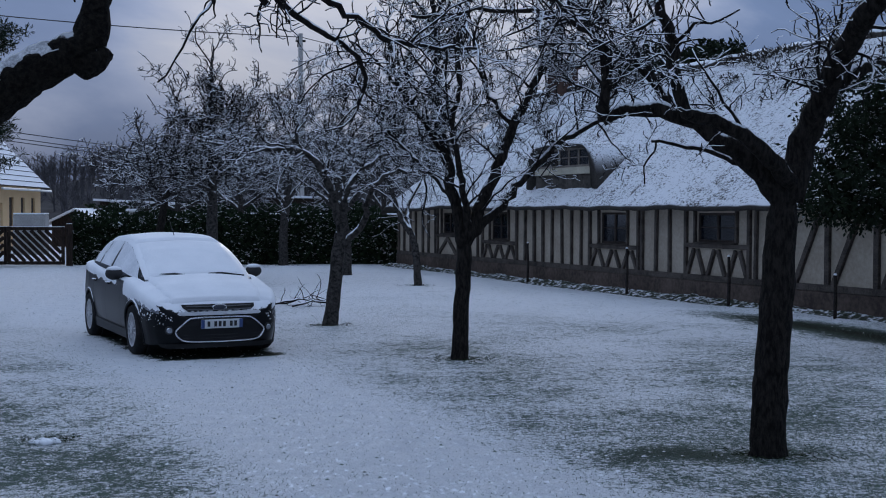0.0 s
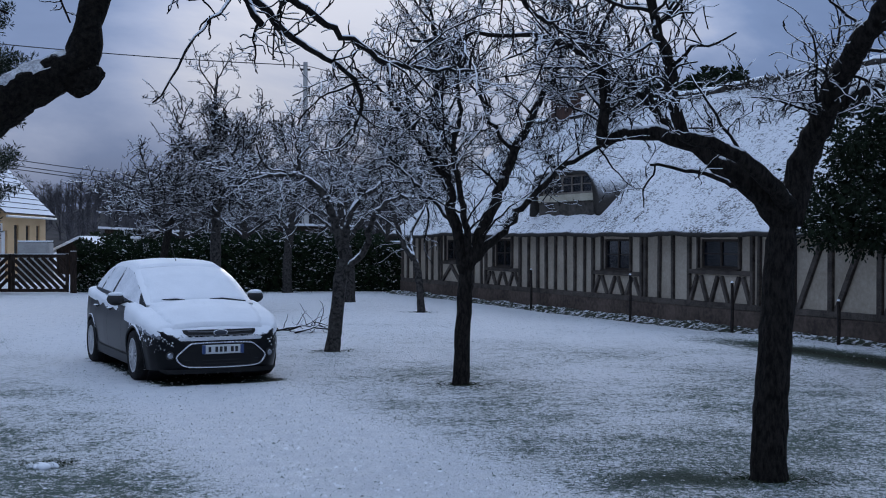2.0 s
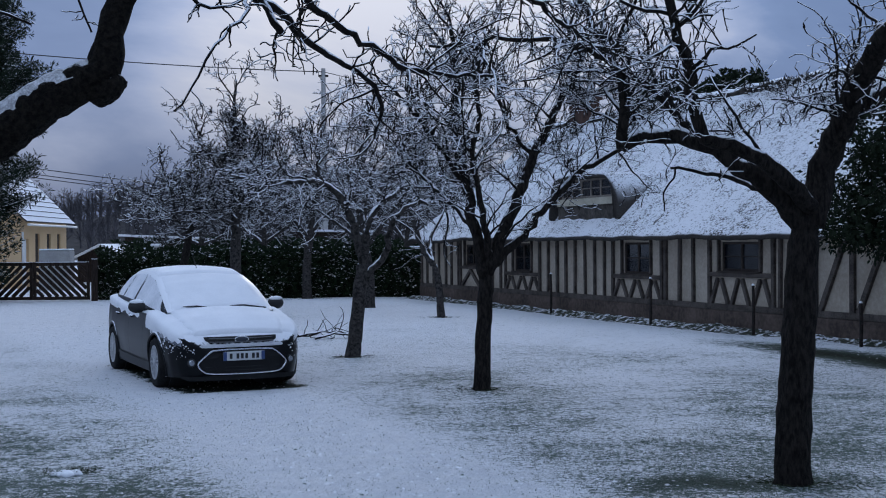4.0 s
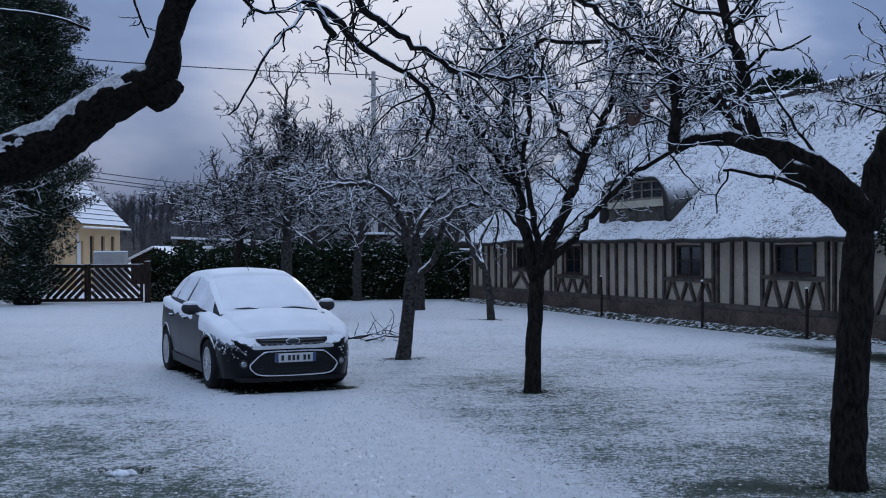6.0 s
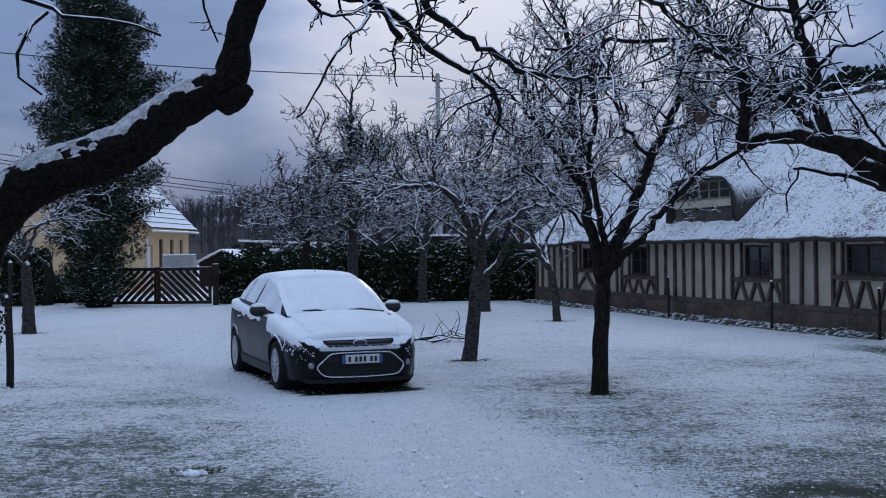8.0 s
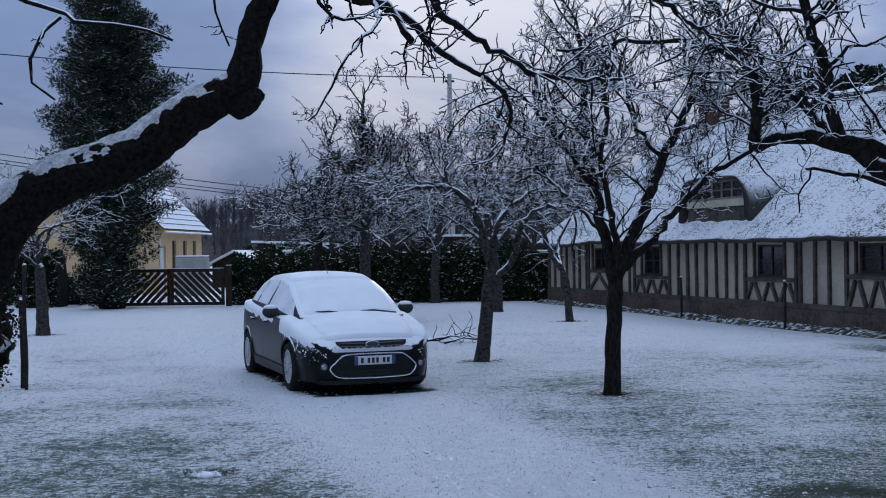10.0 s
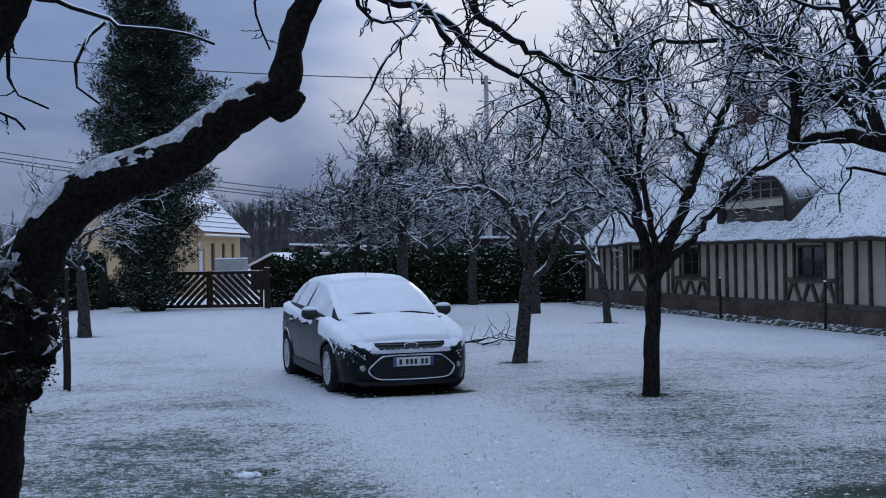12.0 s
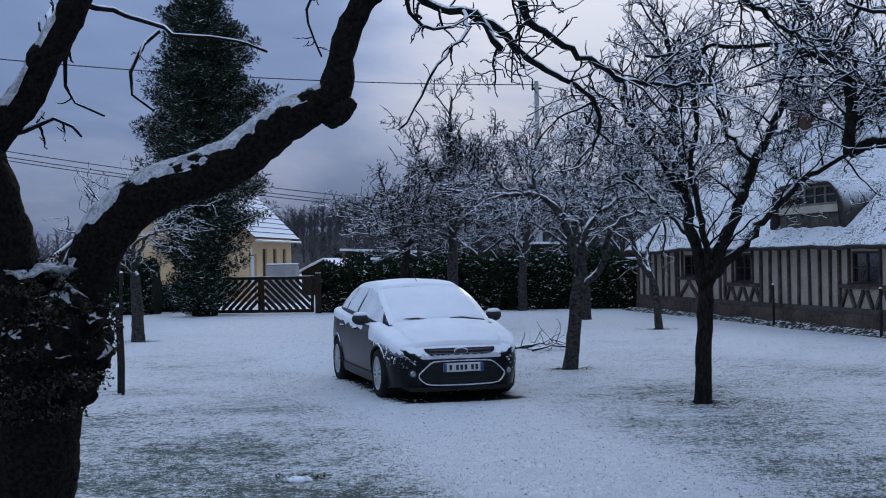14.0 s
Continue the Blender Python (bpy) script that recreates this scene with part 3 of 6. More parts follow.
def casement(parent, x0, x1, z0, z1, y, lights, bars, frame_mat, pane_mat):
    """Window with frame, panes between mullions, and a sill."""
    win = new("window")
    win.parent = parent
    bm = bmesh.new()
    for lo, hi in (((x0, z0), (x1, z0 + 0.05)), ((x0, z1 - 0.05), (x1, z1)), ((x0, z0 + 0.05), (x0 + 0.05, z1 - 0.05)), ((x1 - 0.05, z0 + 0.05), (x1, z1 - 0.05))):
        box(bm, (lo[0], y, lo[1]), (hi[0], y + 0.06, hi[1]))
    wide = (x1 - x0 - 0.10) / lights
    for i in range(1, lights):
        c = x0 + 0.05 + wide * i
        box(bm, (c - 0.03, y, z0 + 0.05), (c + 0.03, y + 0.06, z1 - 0.05))
    for j in range(1, bars + 1):
        zc = z0 + (z1 - z0) * j / (bars + 1)
        box(bm, (x0 + 0.05, y + 0.015, zc - 0.012), (x1 - 0.05, y + 0.045, zc + 0.012))
    part("frame", bm, frame_mat, win)
    for i in range(lights):
        c = x0 + 0.05 + wide * i
        part("pane", boxed((c, y + 0.026, z0 + 0.05), (c + wide, y + 0.034, z1 - 0.05), None, 0), pane_mat, win)
    return win


for w0, w1, z0, z1 in WINDOWS:
    win = casement(house, w0, w1, z0, z1, 0.03, 2, 1, M["frame_dark"], M["glass_dark"])
    part("sill", boxed((w0 - 0.06, -0.09, z0 - 0.03), (w1 + 0.06, 0.028, z0 + 0.004)), M["frame_dark"], win)
part("floor_inside", boxed((FAR + 0.3, 0.31, 0.42), (NEAR - 0.3, DEEP - 0.31, 0.46), None, 0), M["plinth"], house)



def verge():
    """Ragged bank of snow and dead grass along the foot of the wall."""
    xs = np.arange(FAR - 0.4, NEAR, 0.09)
    verts, faces = [], []
    prof = [(-0.52, -0.03), (-0.38, 0.02), (-0.24, 0.06), (-0.13, 0.09), (-0.075, 0.08)]
    for q in xs:
        w = 0.6 * noise.noise((q * 0.9, 0, 4.0)) + 0.5 * noise.noise((q * 4.5, 0, 6.0))
        for yy, z in prof:
            verts.append((q, yy * (1 + 0.25 * w) if yy < -0.1 else yy, z * (1 + 0.9 * w) + 0.02 * noise.noise((q * 14, yy * 14, 1.0))))
    n = len(prof)
    for i in range(len(xs) - 1):
        for j in range(n - 1):
            faces.append((i * n + j, (i + 1) * n + j, (i + 1) * n + j + 1, i * n + j + 1))
    ob = lone("verge", (verts, faces), M["verge"], "low bank of snow and dead grass along the cottage wall", "verge", "structure", True)
    ob.matrix_world = HOUSE


M["verge"] = snowed("verge", (0.02, 0.024, 0.015), (0.09, 0.095, 0.07), 24, 0.93, 1.12, 1.3, 9.0, relief=1.0, depth=0.04)
verge()

EAVE_Y, EAVE_Z, RIDGE_Y, RIDGE_Z = -0.45, 1.90, 3.2, 5.5
DORM = (8.90, 11.95)


def thatch_z(xl, yl):
    """The thatch's top: two slopes, a hipped far end, softened."""
    slope = (RIDGE_Z - EAVE_Z) / (RIDGE_Y - EAVE_Y)
    front, back = EAVE_Z + (yl - EAVE_Y) * slope, EAVE_Z + (DEEP + 0.48 - yl) * slope
    hip = EAVE_Z + (xl - (FAR - 0.5)) * 1.25
    z = -math.log(math.exp(-4 * front) + math.exp(-4 * back) + math.exp(-4 * hip)) / 4
    return z + 0.035 * noise.noise((xl * 0.9, yl * 0.9, 2.0)) + 0.02 * noise.noise((xl * 4, yl * 4, 5.0))


def thatch():
    xs, ys = np.arange(FAR - 0.5, NEAR + 0.61, 0.14), np.concatenate([np.linspace(EAVE_Y, RIDGE_Y, 46), np.linspace(RIDGE_Y, DEEP + 0.48, 14)[1:]])
    verts, faces, w = [], [], len(xs)
    for yl in ys:
        for xl in xs:
            sag = 0.05 * noise.noise((xl * 0.35, 0, 9.0)) + 0.025 * noise.noise((xl * 2.2, 0, 3.0))
            verts.append((xl, yl + 0.04 * noise.noise((xl * 3, yl, 1.0)), thatch_z(xl, yl) + sag * (1 - 0.6 * min(1.0, max(0.0, (yl + 0.4) / 1.6)))))
    for j in range(len(ys) - 1):
        for i in range(w - 1):
            faces.append((j * w + i, j * w + i + 1, (j + 1) * w + i + 1, (j + 1) * w + i))
    bm = bmesh.new()
    me = bpy.data.meshes.new("t")
    me.from_pydata(verts, [], faces)
    bm.from_mesh(me)
    bpy.data.meshes.remove(me)
    edge = [e for e in bm.edges if e.is_boundary]
    r = bmesh.ops.extrude_edge_only(bm, edges=edge)
    low = [g for g in r["geom"] if isinstance(g, bmesh.types.BMVert)]
    for v in low:
        v.co.z -= 0.07
        v.co.y += 0.05 if v.co.y < 3 else -0.1
    r = bmesh.ops.extrude_edge_only(bm, edges=[e for e in bm.edges if e.is_boundary])
    for g in r["geom"]:
        if isinstance(g, bmesh.types.BMVert):
            g.co.y += 0.42 if g.co.y < 3 else -0.42
            g.co.z += 0.10
    m = material("snowy_thatch", SNOW, 0.9)
    flecks, mid, patch = noise_node(m, 15, 5, 0.7, (1.0, 1.6, 1.6)), noise_node(m, 3.5, 4, 0.6), noise_node(m, 0.5, 3, 0.5)
    straw = mix_node(m, flecks, (0.02, 0.018, 0.017), (0.10, 0.09, 0.08))
    f = math_node(m, "MULTIPLY_ADD", mid, 0.35, math_node(m, "MULTIPLY_ADD", patch, 0.25, flecks))
    snow = math_node(m, "SUBTRACT", 1.0, range_node(m, f, 0.80, 0.97))
    z = range_node(m, up_facing(m), 0.15, 0.45)
    snow = math_node(m, "MULTIPLY", snow, z)
    paint(m, mix_node(m, snow, straw, (0.86, 0.87, 0.89)))
    bump(m, flecks, 0.9, 0.05)
    return part("roof", bm, m, house, "thatched roof under thin snow", True)


roof = thatch()


def ridge_cap():
    """Raised thatch ridge with an uneven lower edge."""
    tube = Tubes()
    xs = np.arange(2.6, NEAR + 0.5, 0.3)
    pts = [(q, RIDGE_Y, thatch_z(q, RIDGE_Y) + 0.02 + 0.05 * noise.noise((q * 1.3, 0, 0))) for q in xs]
    tube.add(pts, [0.15 + 0.06 * noise.noise((q * 2, 1, 0)) for q in xs], 10, 0.22)
    part("ridge", tube.data(), M["ridge"], house, "ridge capping of thatch and turf", True)



def ridge_turf():
    """Dark dead turf and moss in ragged tufts along and below the ridge."""
    np.random.seed(17)
    rng = np.random.default_rng(17)
    cs, ss = [], []
    for _ in range(900):
        q, yy = rng.uniform(4.0, NEAR), RIDGE_Y - abs(rng.normal(0, 0.45))
        if noise.noise((q * 0.55, yy * 2.2, 8.0)) + 0.3 * noise.noise((q * 2.5, yy * 3, 3.0)) < 0.10:
            continue
        cs.append((q, yy, thatch_z(q, yy) + 0.05))
        ss.append(rng.uniform(0.06, 0.16))
    tagged(part("turf", foliage(cs, ss, 34, 0.10, -0.2, 0.3), M["ridge"], house, "dead turf along the ridge"), kind="stuff")


M["ridge"] = snowed("ridge_thatch", (0.02, 0.018, 0.016), (0.08, 0.07, 0.06), 12, 0.30, 0.55, 0.8, 3.0)
ridge_cap()
ridge_turf()


def dormer():
    d0, d1 = DORM
    root = new("dormer")
    root.parent = house
    zb, zt = 2.28, 3.34
    part("face", boxed((d0 + 0.05, 0.02, zb), (d1 - 0.05, 0.10, zb + 0.42)), M["straw"], root, "dark straw apron")
    part("board", boxed((d0 + 0.12, -0.05, 2.70), (d1 - 0.10, 0.015, 2.87)), M["cream"], root, "pale wooden board")
    casement(root, d0 + 0.30, d1 - 0.25, 2.875, 3.34, 0.0, 5, 1, M["frame_pale"], M["glass_dark"])
    part("cheek", boxed((d0 + 0.05, 0.03, 2.70), (d0 + 0.30, 0.6, 3.05)), M["frame_dark"], root)
    part("cheek", boxed((d1 - 0.25, 0.03, 2.70), (d1 - 0.05, 0.6, 3.05)), M["frame_dark"], root)
    part("back", boxed((d0 + 0.3, 0.5, 2.4), (d1 - 0.25, 0.55, 3.25), None, 0), M["glass_dark"], root)
    # curved hood of thatch over the opening
    n, k = 40, 12
    verts, faces = [], []
    for layer in (0, 1):
        for j in range(k):
            yy = -0.12 + 1.3 * j / (k - 1)
            for i in range(n):
                u = i / (n - 1) * 2 - 1
                arch = (1 - abs(u) ** 14)
                xx = (d0 + d1) / 2 + u * ((d1 - d0) / 2 + 0.12 + 0.12 * (1 - arch) * (j / k))
                z = 2.34 + arch * (1.02 + 0.11 * layer - 0.10 * u * u) + 0.04 * yy + (1 - arch) * (max(0, yy) * 0.9 + 0.05 * layer)
                verts.append((xx, yy - (0.05 * layer if j == 0 else 0), z + 0.02 * noise.noise((xx * 3, yy * 3, layer))))
    for layer in (0, 1):
        for j in range(k - 1):
            for i in range(n - 1):
                a = layer * n * k + j * n + i
                q = (a, a + 1, a + n + 1, a + n)
                faces.append(q if layer else q[::-1])
    for i in range(n - 1):
        faces.append((i, i + 1, n * k + i + 1, n * k + i))
    for j in range(k - 1):
        for i in (0, n - 1):
            faces.append((j * n + i, (j + 1) * n + i, n * k + (j + 1) * n + i, n * k + j * n + i))
    part("hood", (verts, faces), roof.data.materials[0], root, "thatched hood with snow", True)


dormer()


def chimney():
    root = new("chimney")
    root.parent = house
    x0, y0 = 4.3, RIDGE_Y - 0.35
    part("shaft", boxed((x0, y0, 4.9), (x0 + 0.8, y0 + 0.6, 6.0), None, 0.02), M["brick"], root)
    part("cap", boxed((x0 - 0.08, y0 - 0.08, 6.0), (x0 + 0.88, y0 + 0.68, 6.1), None, 0.02), M["brick"], root)
    part("snow", boxed((x0 - 0.06, y0 - 0.06, 6.1), (x0 + 0.86, y0 + 0.66, 6.15), None, 0.03), M["snow"], root)


chimney()


# ---------------------------------------------------------------- trees
np.random.seed(11)
orchard_tree("apple_tree", "dark old apple tree with forked limbs, snow-lined, in the lawn", [
    ("trunk", [(3.035, 8.98, -0.06), (3.07, 8.98, 0.70), (3.11, 8.98, 1.37), (3.14, 8.98, 1.83), (3.17, 8.98, 2.02)], 0.132, 0.112),
    ("limb", [(3.18, 8.98, 1.90), (3.30, 8.98, 2.33), (3.37, 8.78, 2.69), (3.43, 8.48, 3.02), (3.50, 8.18, 3.24), (3.61, 7.88, 3.55)], 0.110, 0.06),
    ("limb", [(3.16, 8.98, 1.86), (2.92, 8.93, 2.14), (2.68, 8.98, 2.33), (2.43, 9.08, 2.51), (2.18, 9.18, 2.59), (1.99, 9.28, 2.58), (1.85, 9.28, 2.50)], 0.10, 0.045),
    ("limb", [(1.85, 9.28, 2.49), (1.88, 9.33, 2.82), (1.84, 9.38, 3.08), (1.76, 9.48, 3.26), (1.67, 9.58, 3.50), (1.53, 9.68, 3.83)], 0.045, 0.022),
    ("limb", [(3.16, 8.88, 2.02), (2.88, 8.68, 2.25), (2.56, 8.58, 2.42), (2.27, 8.48, 2.51), (2.19, 8.48, 2.73), (2.12, 8.38, 2.99), (2.02, 8.28, 3.24), (1.89, 8.18, 3.62)], 0.065, 0.028),
    ("limb", [(3.37, 8.78, 2.69), (3.75, 8.9, 2.9), (4.2, 9.1, 3.0), (4.7, 9.2, 3.2)], 0.06, 0.02),
    ("limb", [(2.43, 9.08, 2.51), (2.05, 9.3, 2.95), (1.6, 9.4, 3.25), (1.0, 9.5, 3.35), (0.4, 9.5, 3.3)], 0.035, 0.012),
    ("limb", [(2.9, 8.9, 2.14), (2.65, 9.3, 2.28), (2.3, 9.6, 2.36)], 0.03, 0.012),
], 0.0042, 1.45, 0.85, lift=0.0, spurs=13.0, low=2.6)
orchard_tree("apple_tree", "slender apple tree forking low, snow on its limbs", [
    ("trunk", [(1.24, 14.92, -0.06), (1.26, 14.92, 0.67), (1.29, 14.92, 1.22), (1.31, 14.92, 1.52)], 0.100, 0.090),
    ("limb", [(1.29, 14.92, 1.36), (1.22, 14.92, 1.73), (1.13, 15.02, 2.25), (1.03, 15.12, 2.80), (0.97, 15.22, 3.36), (0.99, 15.32, 3.93), (0.93, 15.42, 4.50)], 0.075, 0.025),
    ("limb", [(1.33, 14.92, 1.50), (1.27, 14.72, 1.97), (1.18, 14.52, 2.43), (1.09, 14.32, 2.81), (1.17, 14.12, 3.25), (1.06, 13.92, 3.80)], 0.045, 0.018),
    ("limb", [(1.31, 14.92, 1.42), (1.48, 14.92, 1.83), (1.70, 15.02, 2.32), (1.91, 15.12, 2.84), (2.18, 15.22, 3.37), (2.44, 15.32, 3.87), (2.68, 15.52, 4.40)], 0.080, 0.028),
    ("limb", [(1.36, 14.92, 1.50), (1.69, 14.92, 1.82), (1.98, 15.02, 2.15), (2.27, 15.12, 2.46), (2.64, 15.22, 2.75), (3.02, 15.32, 2.95)], 0.058, 0.03),
    ("limb", [(1.29, 14.92, 1.44), (1.18, 15.42, 1.96), (0.78, 15.92, 2.45), (0.43, 16.32, 2.83), (0.14, 16.62, 3.1)], 0.04, 0.015),
    ("limb", [(1.10, 15.05, 2.4), (0.7, 14.9, 3.0), (0.3, 14.7, 3.5), (-0.1, 14.6, 3.8)], 0.035, 0.012),
    ("limb", [(1.91, 15.12, 2.84), (1.6, 15.4, 3.3), (1.5, 15.6, 3.9), (1.4, 15.8, 4.4)], 0.035, 0.012),
], 0.0050, 1.4, 1.0, lift=0.02, spurs=12.0, low=2.35)
orchard_tree("apple_tree", "grey apple tree with wide snow-lined arching limbs", [
    ("trunk", [(-0.43, 19.60, -0.06), (-0.35, 19.60, 0.59), (-0.28, 19.60, 1.21), (-0.24, 19.60, 1.58)], 0.115, 0.10),
    ("limb", [(-0.25, 19.60, 1.45), (-0.37, 19.60, 2.06), (-0.59, 19.50, 2.50), (-0.85, 19.40, 2.73), (-1.32, 19.30, 2.76), (-1.83, 19.20, 2.77), (-2.25, 19.10, 2.86)], 0.075, 0.022),
    ("limb", [(-0.23, 19.60, 1.5), (-0.17, 19.70, 2.06), (0.08, 19.80, 2.47), (0.44, 19.90, 2.70), (0.71, 20.00, 2.89), (0.76, 20.10, 3.30), (0.58, 20.20, 3.68)], 0.065, 0.02),
    ("limb", [(-0.24, 19.60, 1.22), (0.08, 19.60, 1.61), (0.23, 19.40, 2.10), (0.51, 19.30, 2.38), (0.95, 19.20, 2.43), (1.38, 19.10, 2.47)], 0.06, 0.02),
    ("limb", [(-0.24, 19.60, 1.52), (-0.21, 19.90, 2.47), (-0.12, 20.20, 3.30), (-0.29, 20.40, 3.96)], 0.035, 0.012),
    ("limb", [(-0.85, 19.40, 2.73), (-0.95, 19.4, 3.0), (-0.8, 19.5, 3.2), (-0.75, 19.6, 3.5)], 0.03, 0.012),
], 0.0056, 1.3, 1.0, "bark_pale", lift=0.01, spurs=11.0, low=2.3)
orchard_tree("apple_tree", "thin leaning young tree in the snow by the cottage", [
    ("trunk", [(1.51, 30.30, -0.06), (1.46, 30.30, 0.75), (1.33, 30.30, 1.35)], 0.095, 0.08),
    ("limb", [(1.33, 30.30, 1.25), (1.03, 30.30, 1.78), (0.85, 30.30, 2.33), (0.68, 30.30, 3.09), (0.82, 30.30, 3.78)], 0.08, 0.02),
    ("limb", [(1.33, 30.30, 1.30), (1.27, 30.60, 1.85), (1.60, 30.80, 2.56), (1.83, 31.10, 3.27)], 0.05, 0.018),
], 0.006, 1.0, 1.1, "bark_pale", "mid_twig", low=2.1)
orchard_tree("apple_tree", "stocky old fruit tree with pale bark before the hedge", [
    ("trunk", [(-0.29, 34.80, -0.06), (-0.29, 34.80, 0.90), (-0.40, 34.80, 1.75)], 0.17, 0.13),
    ("limb", [(-0.38, 34.80, 1.60), (-0.55, 34.80, 2.64), (-0.8, 34.80, 3.59), (-0.9, 35, 4.4)], 0.10, 0.03),
    ("limb", [(-0.38, 34.80, 1.65), (0.2, 34.6, 2.5), (0.8, 34.5, 3.3), (1.2, 34.6, 4.0)], 0.08, 0.025),
    ("limb", [(-0.38, 34.80, 1.65), (-1.2, 34.4, 2.4), (-2.0, 34.2, 2.9)], 0.06, 0.02),
], 0.007, 1.1, 1.3, "bark_pale", "mid_twig", low=2.3)
orchard_tree("pear_tree", "tall pointed fruit tree with dense snowy twigs", [
    ("trunk", [(-3.62, 31.00, -0.06), (-3.57, 31.00, 1.14), (-3.55, 31.00, 2.40)], 0.16, 0.12),
    ("limb", [(-3.55, 31.00, 2.30), (-3.60, 31.00, 3.66), (-3.57, 31.00, 4.91), (-3.51, 31.00, 5.9)], 0.11, 0.02),
    ("limb", [(-3.57, 31.00, 2.20), (-4.12, 31.00, 2.82), (-4.74, 31.00, 3.23), (-5.56, 31.00, 3.50)], 0.06, 0.018),
    ("limb", [(-3.55, 31.00, 2.40), (-2.94, 31.00, 3.10), (-2.38, 31.00, 3.80), (-1.83, 31.00, 4.37)], 0.06, 0.018),
    ("limb", [(-3.58, 31.00, 3.2), (-4.1, 30.6, 3.9), (-4.6, 30.4, 4.6)], 0.045, 0.015),
    ("limb", [(-3.58, 31.00, 3.4), (-3.0, 31.4, 4.2), (-2.6, 31.6, 4.9)], 0.045, 0.015),
    ("limb", [(-3.56, 31.00, 2.4), (-3.2, 30.0, 3.0), (-2.6, 29.4, 3.4)], 0.05, 0.015),
    ("limb", [(-3.56, 31.00, 2.3), (-4.4, 30.2, 2.6), (-5.2, 29.8, 2.5)], 0.05, 0.015),
], 0.0092, 1.35, 1.2, "bark_pale", "mid_twig", low=2.0)
orchard_tree("apple_tree", "leaning dark fruit tree near the hedge", [
    ("trunk", [(-5.45, 34.0, -0.06), (-5.39, 34.00, 0.3), (-5.28, 34.00, 1.38), (-5.12, 34.00, 2.25)], 0.13, 0.09),
    ("limb", [(-5.13, 34.00, 2.15), (-5.04, 34.00, 2.76), (-5.19, 34.00, 3.37)], 0.08, 0.02),
    ("limb", [(-5.15, 34.00, 2.10), (-5.72, 34.00, 2.68), (-6.47, 34.00, 2.90), (-7.15, 34.00, 3.01)], 0.055, 0.018),
    ("limb", [(-5.13, 34.00, 2.15), (-4.6, 33.8, 2.7), (-4.0, 33.6, 3.0)], 0.05, 0.018),
], 0.0068, 1.1, 1.1, "bark", "mid_twig", low=2.2)
orchard_tree("apple_tree", "lopped fruit tree trunk standing before the hedge", [
    ("trunk", [(-2.38, 41.0, -0.06), (-2.38, 41.00, 1.11), (-2.23, 41.00, 2.41)], 0.16, 0.12),
    ("limb", [(-2.25, 41.00, 2.2), (-2.04, 41.00, 4.08), (-1.86, 41.00, 5.6)], 0.10, 0.03),
    ("limb", [(-2.28, 41.00, 1.9), (-3.0, 40.6, 3.0), (-3.7, 40.4, 4.4)], 0.08, 0.03),
    ("limb", [(-2.25, 41.00, 2.2), (-1.2, 41.2, 3.4), (-0.4, 41.3, 4.8)], 0.07, 0.03),
], 0.008, 1.1, 1.5, "bark_pale", "mid_twig", low=2.2)
for bx, by, ht, sd in ((-0.6, 46.0, 6.2, 1), (1.0, 48.5, 6.8, 2), (-4.4, 47.0, 5.4, 3), (-6.6, 46.0, 4.6, 4)):
    np.random.seed(20 + sd)
    orchard_tree("garden_tree", "bare grey garden tree behind the hedge", [
        ("trunk", [(bx, by, -0.06), (bx + 0.05, by, 1.0), (bx + 0.1, by, 2.2)], 0.15, 0.11),
        ("limb", [(bx + 0.1, by, 2.0), (bx, by, ht * 0.6), (bx + 0.2, by, ht)], 0.10, 0.02),
        ("limb", [(bx + 0.08, by, 1.8), (bx - 1.0, by + 0.2, ht * 0.5), (bx - 1.8, by, ht * 0.72)], 0.07, 0.02),
        ("limb", [(bx + 0.08, by, 1.8), (bx + 1.1, by - 0.2, ht * 0.5), (bx + 1.9, by, ht * 0.75)], 0.07, 0.02),
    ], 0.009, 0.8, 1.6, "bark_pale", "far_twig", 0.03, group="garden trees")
np.random.seed(31)
orchard_tree("apple_tree", "small fruit tree with pale lichened trunk in the snow", [
    ("trunk", [(-10.35, 27.10, -0.06), (-10.37, 27.10, 0.84), (-10.42, 27.10, 1.65)], 0.15, 0.11),
    ("limb", [(-10.41, 27.10, 1.5), (-10.58, 27.10, 2.39), (-11.04, 27.10, 3.04), (-11.58, 27.10, 3.57)], 0.07, 0.015),
    ("limb", [(-10.43, 27.10, 1.55), (-10.12, 27.10, 2.38), (-9.44, 27.10, 2.75), (-9.04, 27.10, 3.25)], 0.05, 0.012),
    ("limb", [(-10.43, 27.10, 1.55), (-10.2, 26.6, 2.2), (-9.4, 26.2, 2.5), (-8.6, 26.0, 2.45)], 0.045, 0.012),
    ("limb", [(-10.43, 27.10, 1.6), (-10.9, 27.4, 2.8), (-10.7, 27.6, 3.8)], 0.04, 0.012),
    ("limb", [(-10.43, 27.10, 1.5), (-11.2, 26.7, 2.3), (-12.0, 26.6, 2.6)], 0.045, 0.012),
], 0.0055, 0.7, 1.15, "bark_pale")
np.random.seed(37)
